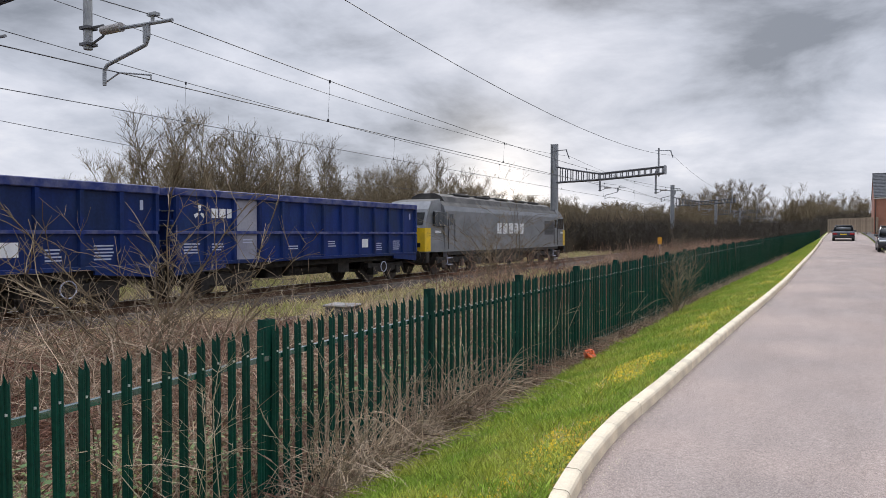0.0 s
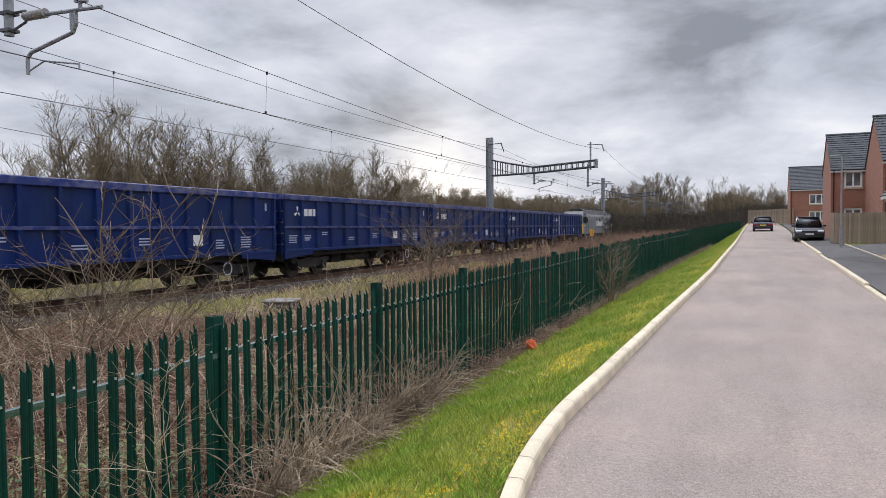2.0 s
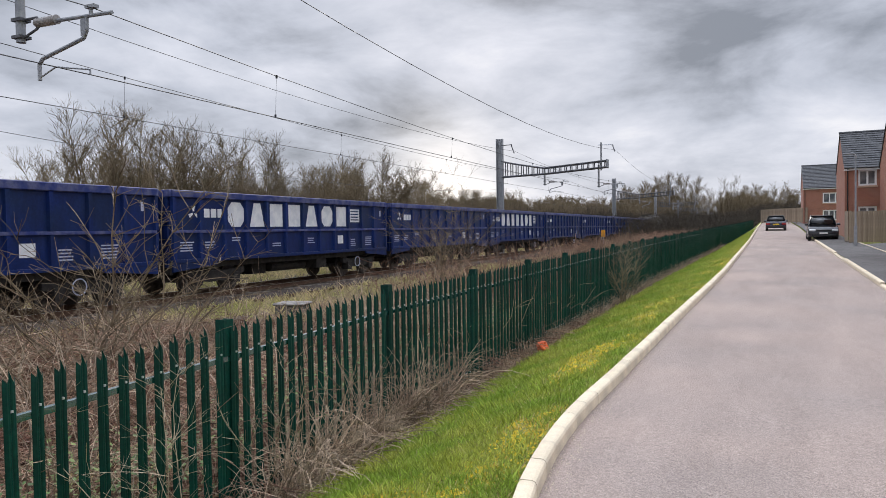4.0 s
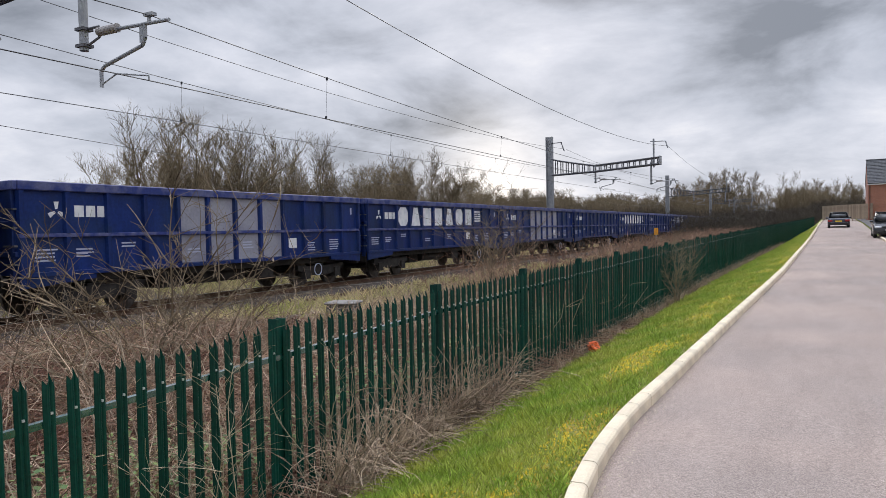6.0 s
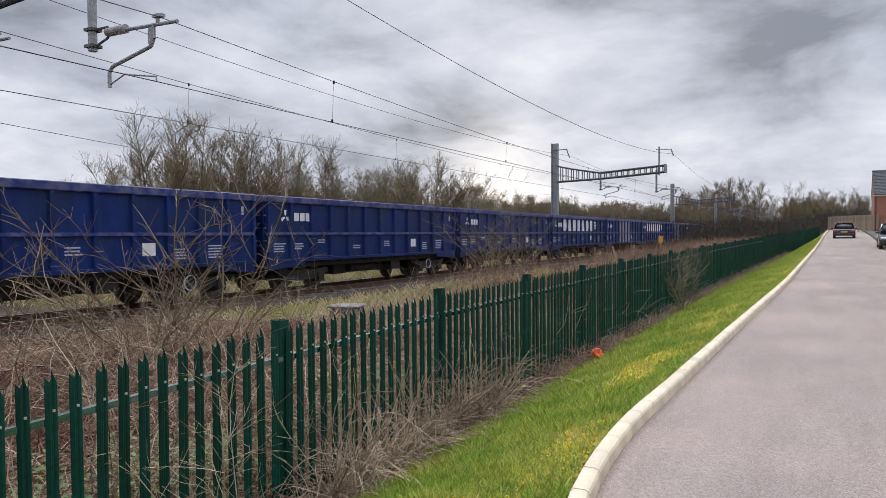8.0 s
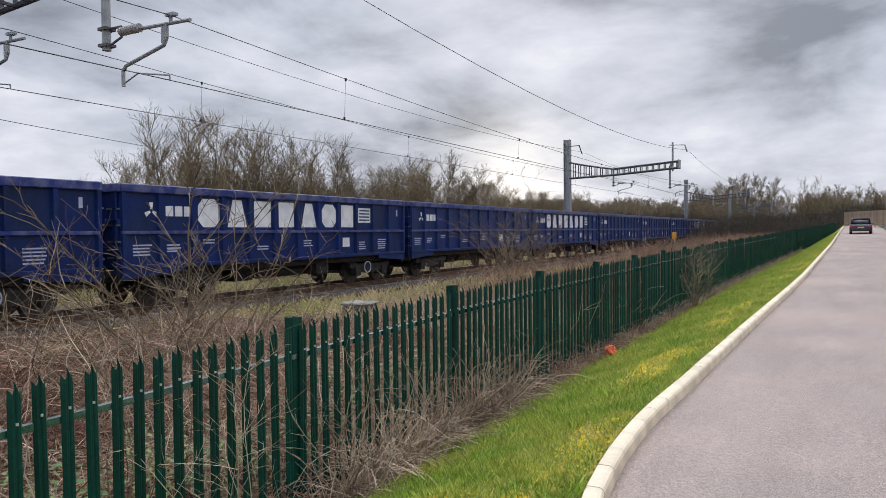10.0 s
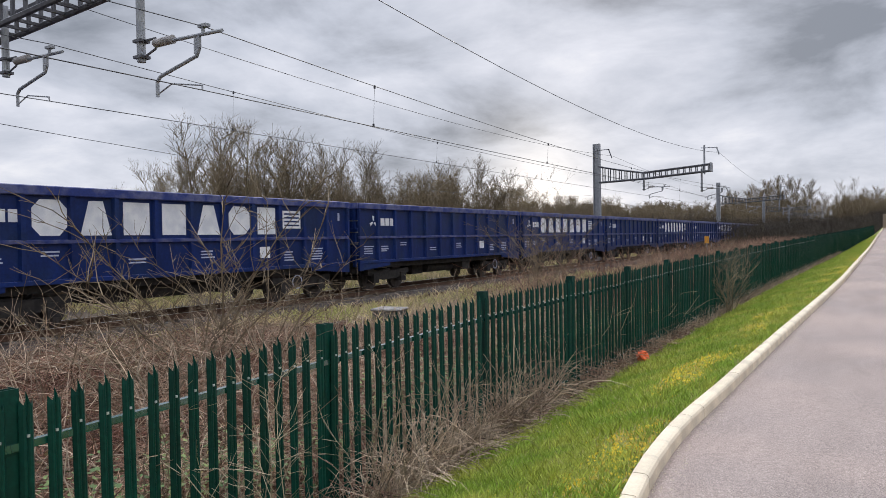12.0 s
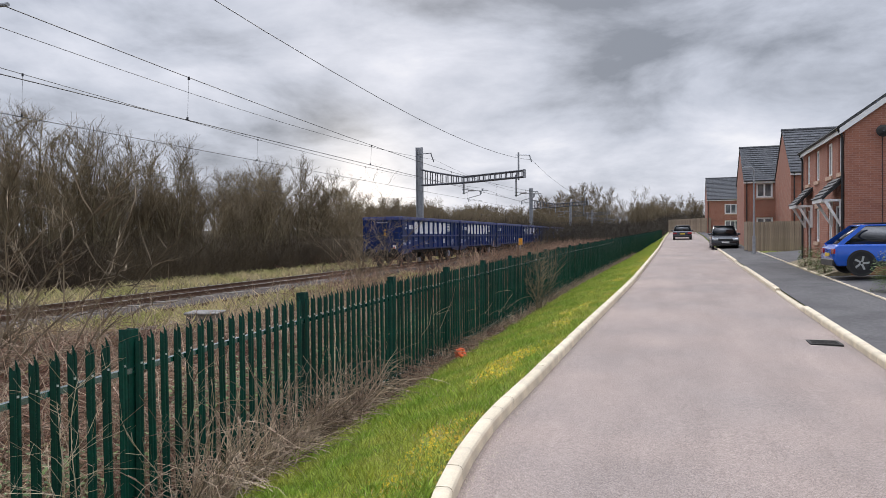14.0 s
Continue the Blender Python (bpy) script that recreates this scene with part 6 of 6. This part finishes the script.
# ---- cars ----
def car(name, m, paint, length, width, height, label, suv=False, rear_first=True, details="rear"):
    """A car along local y, its front at +y: lower body, glasshouse, wheels, lamps, plate."""
    c = thing("car", m, label, "car", "parked cars")
    hl, hw = length / 2, width / 2
    sill, belt = 0.24, height * 0.60
    prof = [(-hl, sill + 0.18), (-hl + 0.02, belt - 0.12), (-hl + 0.12, belt), (hl * 0.42, belt), (hl - 0.35, belt - 0.13), (hl - 0.06, belt - 0.28), (hl, sill + 0.22), (hl - 0.08, sill), (-hl + 0.10, sill)]
    bm = bmesh.new()
    prism(bm, prof, -hw, hw, "x")
    fixed(bm)
    bmesh.ops.bevel(bm, geom=bm.edges[:], offset=0.055, segments=2, affect="EDGES", profile=0.6)
    part("body", bm, paint, c, smooth=True)
    r0, r1 = (-hl + 0.12, -hl + 0.85) if suv else (-hl + 0.25, -hl + 0.85)
    top = height
    roof_f, screen = hl * 0.08, hl * 0.50
    def cabin(lo, hi, ins, tuck):
        b = bmesh.new()
        base = [(-hw + ins, r0), (hw - ins, r0), (hw - ins, screen), (-hw + ins, screen)]
        up = [(-hw + ins + tuck, r1), (hw - ins - tuck, r1), (hw - ins - tuck, roof_f), (-hw + ins + tuck, roof_f)]
        v0 = [b.verts.new((x, y, lo)) for x, y in base]
        v1 = [b.verts.new((x, y, hi)) for x, y in up]
        for k in range(4):
            b.faces.new((v0[k], v0[(k + 1) % 4], v1[(k + 1) % 4], v1[k]))
        b.faces.new(v1)
        b.faces.new(v0[::-1])
        return fixed(b)
    g = cabin(belt - 0.03, top - 0.04, 0.045, 0.17)
    bmesh.ops.bevel(g, geom=g.edges[:], offset=0.03, segments=2, affect="EDGES")
    part("glasshouse", g, M["glass"], c, "dark car windows", smooth=True)
    bm = boxes((-hw + 0.22, hw - 0.22, r1 - 0.06, roof_f + 0.05, top - 0.06, top), bevel=0.028)
    part("roof_panel", bm, paint, c, smooth=True)
    for sx in (1, -1):
        bm = bmesh.new()
        for (ya, yb, wd) in ((r0 + 0.05, r1 + 0.02, 0.10), (screen - 0.03, roof_f, 0.05), ((r1 + roof_f) / 2 - 0.02, (r1 + roof_f) / 2, 0.04)):
            lo, hi = Vector((sx * (hw - 0.04), ya, belt - 0.01)), Vector((sx * (hw - 0.205), yb, top - 0.03))
            vs = [bm.verts.new(p) for p in (lo + Vector((0, -wd, 0)), lo + Vector((0, wd, 0)), hi + Vector((0, wd * 0.8, 0)), hi + Vector((0, -wd * 0.8, 0)))]
            fc = bm.faces.new(vs)
            ex = bmesh.ops.extrude_face_region(bm, geom=[fc])
            for v in [q for q in ex["geom"] if isinstance(q, bmesh.types.BMVert)]:
                v.co.x += sx * 0.014
        part("pillars", fixed(bm), paint, c)
        part("mirror", boxes((sx * (hw + 0.09) - 0.1, sx * (hw + 0.09) + 0.1, screen - 0.30, screen - 0.16, belt - 0.02, belt + 0.13), bevel=0.03), paint, c)
        if suv:
            part("roof_rail", tube(bmesh.new(), [(sx * (hw - 0.26), r1 + 0.05, top + 0.04), (sx * (hw - 0.26), roof_f, top + 0.04)], 0.02), M["black"], c)
            part("sill_trim", boxes((sx * hw - 0.012, sx * hw + 0.012, -hl * 0.52, hl * 0.5, sill + 0.0, sill + 0.16), bevel=0.004), M["black"], c)
        r = 0.345 if suv else 0.315
        for y in (-hl * 0.64, hl * 0.62):
            arch = bmesh.new()
            cyl(arch, (sx * (hw - 0.14), y, r), (sx * (hw + 0.006), y, r), r + 0.07, 24)
            part("wheel_arch", arch, M["black"], c)
            wl = part("wheel", cyl(bmesh.new(), (sx * (hw - 0.20), y, r), (sx * (hw + 0.012), y, r), r, 26), M["tyre"], c)
            bm = cyl(bmesh.new(), (sx * (hw + 0.004), y, r), (sx * (hw + 0.018), y, r), r * 0.66, 22)
            part("hub", bm, M["black"], wl)
            for k in range(5):
                a = 2 * math.pi * k / 5
                sp = bmesh.new()
                d = Vector((0, math.cos(a), math.sin(a)))
                e = Vector((0, -math.sin(a), math.cos(a)))
                o = Vector((sx * (hw + 0.022), y, r))
                vs = [sp.verts.new(o + d * (r * u) + e * (r * v)) for u, v in ((0.08, -0.10), (0.62, -0.05), (0.64, 0.13), (0.10, 0.08))]
                fc = sp.faces.new(vs)
                ex = bmesh.ops.extrude_face_region(sp, geom=[fc])
                for q in [q for q in ex["geom"] if isinstance(q, bmesh.types.BMVert)]:
                    q.co.x -= sx * 0.012
                part("spoke", fixed(sp), M["alloy"], wl)
        part("tail_lamp", boxes((sx * (hw - 0.20) - 0.19, sx * (hw - 0.20) + 0.19, -hl - 0.012, -hl + 0.10, belt - 0.30, belt - 0.14), bevel=0.015), M["red_lamp"], c, "red tail lamp")
        part("headlamp", boxes((sx * (hw - 0.24) - 0.20, sx * (hw - 0.24) + 0.20, hl - 0.16, hl + 0.008, belt - 0.40, belt - 0.27), bevel=0.02), M["clear_lamp"], c, "clear headlamp")
    part("rear_plate", boxes((-0.26, 0.26, -hl - 0.02, -hl + 0.02, sill + 0.30, sill + 0.41)), M["yellow"], c)
    part("front_plate", boxes((-0.26, 0.26, hl - 0.04, hl + 0.02, sill + 0.20, sill + 0.31)), M["plate"], c)
    part("grille", boxes((-0.5, 0.5, hl - 0.10, hl + 0.006, belt - 0.40, belt - 0.29), (-0.7, 0.7, hl - 0.06, hl + 0.012, sill + 0.04, sill + 0.16), bevel=0.01), M["black"], c)
    part("rear_bumper", boxes((-hw + 0.08, hw - 0.08, -hl - 0.03, -hl + 0.1, sill + 0.0, sill + 0.22), bevel=0.03), M["black"], c)
    return c


car("car", pose(3.55, 56.4, road_z(56.4) - 0.02, 0, 0, 180), M["car_black"], 4.5, 1.82, 1.72, "black estate-bodied off-roader parked half on the kerb", True)
car("car", pose(0.75, 76.5, road_z(76) - 0.02, 0, 0, 0), M["car_navy"], 4.4, 1.78, 1.45, "dark navy hatchback parked on the road", False)
car("car", pose(7.05, 25.7, 0.64, 0, 0, -88), M["car_blue"], 4.25, 1.80, 1.55, "bright blue crossover car parked on a driveway", True)


def forecourt():
    bm = bmesh.new()
    z = lambda y: road_z(y) + 0.10
    for x0, x1, y0, y1, mt, nm, lb in ((4.95, 14, 19.5, 26.95, M["asphalt_new"], "driveway", "dark asphalt driveway"), (4.95, 5.9, 27.0, 35.0, M["bark"], "flower_bed", "dark planted soil bed before the house"), (5.0, 9, 35.2, 46, M["asphalt_new"], "driveway", "dark asphalt driveway")):
        me = mesh_of(nm, [(x0, y0, z(y0)), (x1, y0, z(y0) + 0.30), (x1, y1, z(y1) + 0.30), (x0, y1, z(y1)), (x0, y0, -0.3), (x1, y0, -0.3), (x1, y1, -0.3), (x0, y1, -0.3)], [(0, 1, 2, 3), (4, 7, 6, 5), (0, 4, 5, 1), (1, 5, 6, 2), (2, 6, 7, 3), (3, 7, 4, 0)], [mt])
        tagged(new(nm, me), lb, "driveway" if nm == "driveway" else "flower bed", kind="structure")
    bm.free()
    edge = thing("edging", pose(0, 0, 0), "pale concrete edging along the back of the pavement", "edging", kind="structure")
    me = mesh_of_box("edging_stone", (-0.03, 0.03, -0.452, 0.452, -0.2, 0.03), M["kerb"], 0.006)
    for k in range(34):
        y = 18.0 + k * 0.915
        share("edging_stone", me, edge, pose(kerb_right(y) + 2.08, y, road_z(y) + 0.105, 0, 0, 0))
    drain = thing("road_drain", pose(2.55, 12.7, road_z(12.7) - 0.012), "dark iron gully grating in the road beside the kerb", "drain")
    part("frame", boxes((-0.24, 0.24, -0.24, -0.20, -0.05, 0.02), (-0.24, 0.24, 0.20, 0.24, -0.05, 0.02), (-0.24, -0.20, -0.2, 0.2, -0.05, 0.02), (0.20, 0.24, -0.2, 0.2, -0.05, 0.02)), M["under"], drain)
    for k in range(7):
        part("bar", boxes((-0.2, 0.2, -0.18 + k * 0.055, -0.155 + k * 0.055, -0.04, 0.016)), M["under"], drain)
    rnd = random.Random(12)
    for x, y, r, lb in ((5.8, 21.2, 0.62, "clipped dark green garden shrub beside the driveway"), (5.2, 27.6, 0.28, "small garden shrub in the bed"), (5.25, 29.5, 0.34, "small garden shrub in the bed"), (5.2, 31.6, 0.3, "small garden shrub in the bed")):
        V, F = [], []
        for _ in range(int(5200 * r)):
            d = Vector((rnd.gauss(0, 1), rnd.gauss(0, 1), rnd.gauss(0, 1))).normalized() * r * rnd.uniform(0.72, 1.05)
            d.z = abs(d.z) * 1.1
            leaf(rnd, d - Vector((0, 0, 0.2)), V, F)
        t = thing("garden_shrub", pose(x, y, road_z(y) + 0.09), lb, "shrub", "garden shrubs")
        new("foliage", mesh_of("foliage", V, F, [M["leaf"]])).parent = t
        part("stem", cyl(bmesh.new(), (0, 0, -0.05), (0, 0, r * 0.8), 0.03, 6), M["bark"], t)


forecourt()


def signal_post():
    g = thing("lineside_sign", TRACK @ pose(4.0, 62.0, -0.4), "small amber sign on a post by the railway", "sign")
    part("post", cyl(bmesh.new(), (0, 0, 0), (0, 0, 1.9), 0.04, 8), M["steel"], g)
    part("board", boxes((-0.18, 0.18, -0.05, -0.03, 1.5, 2.1), bevel=0.01), M["amber"], g)


signal_post()


def motions():
    """The train runs along the line at a steady speed."""
    for w, s in TRAIN:
        walk(w, [(k * 0.5, at_line(s + run(k * 0.5))) for k in range(29)])


motions()
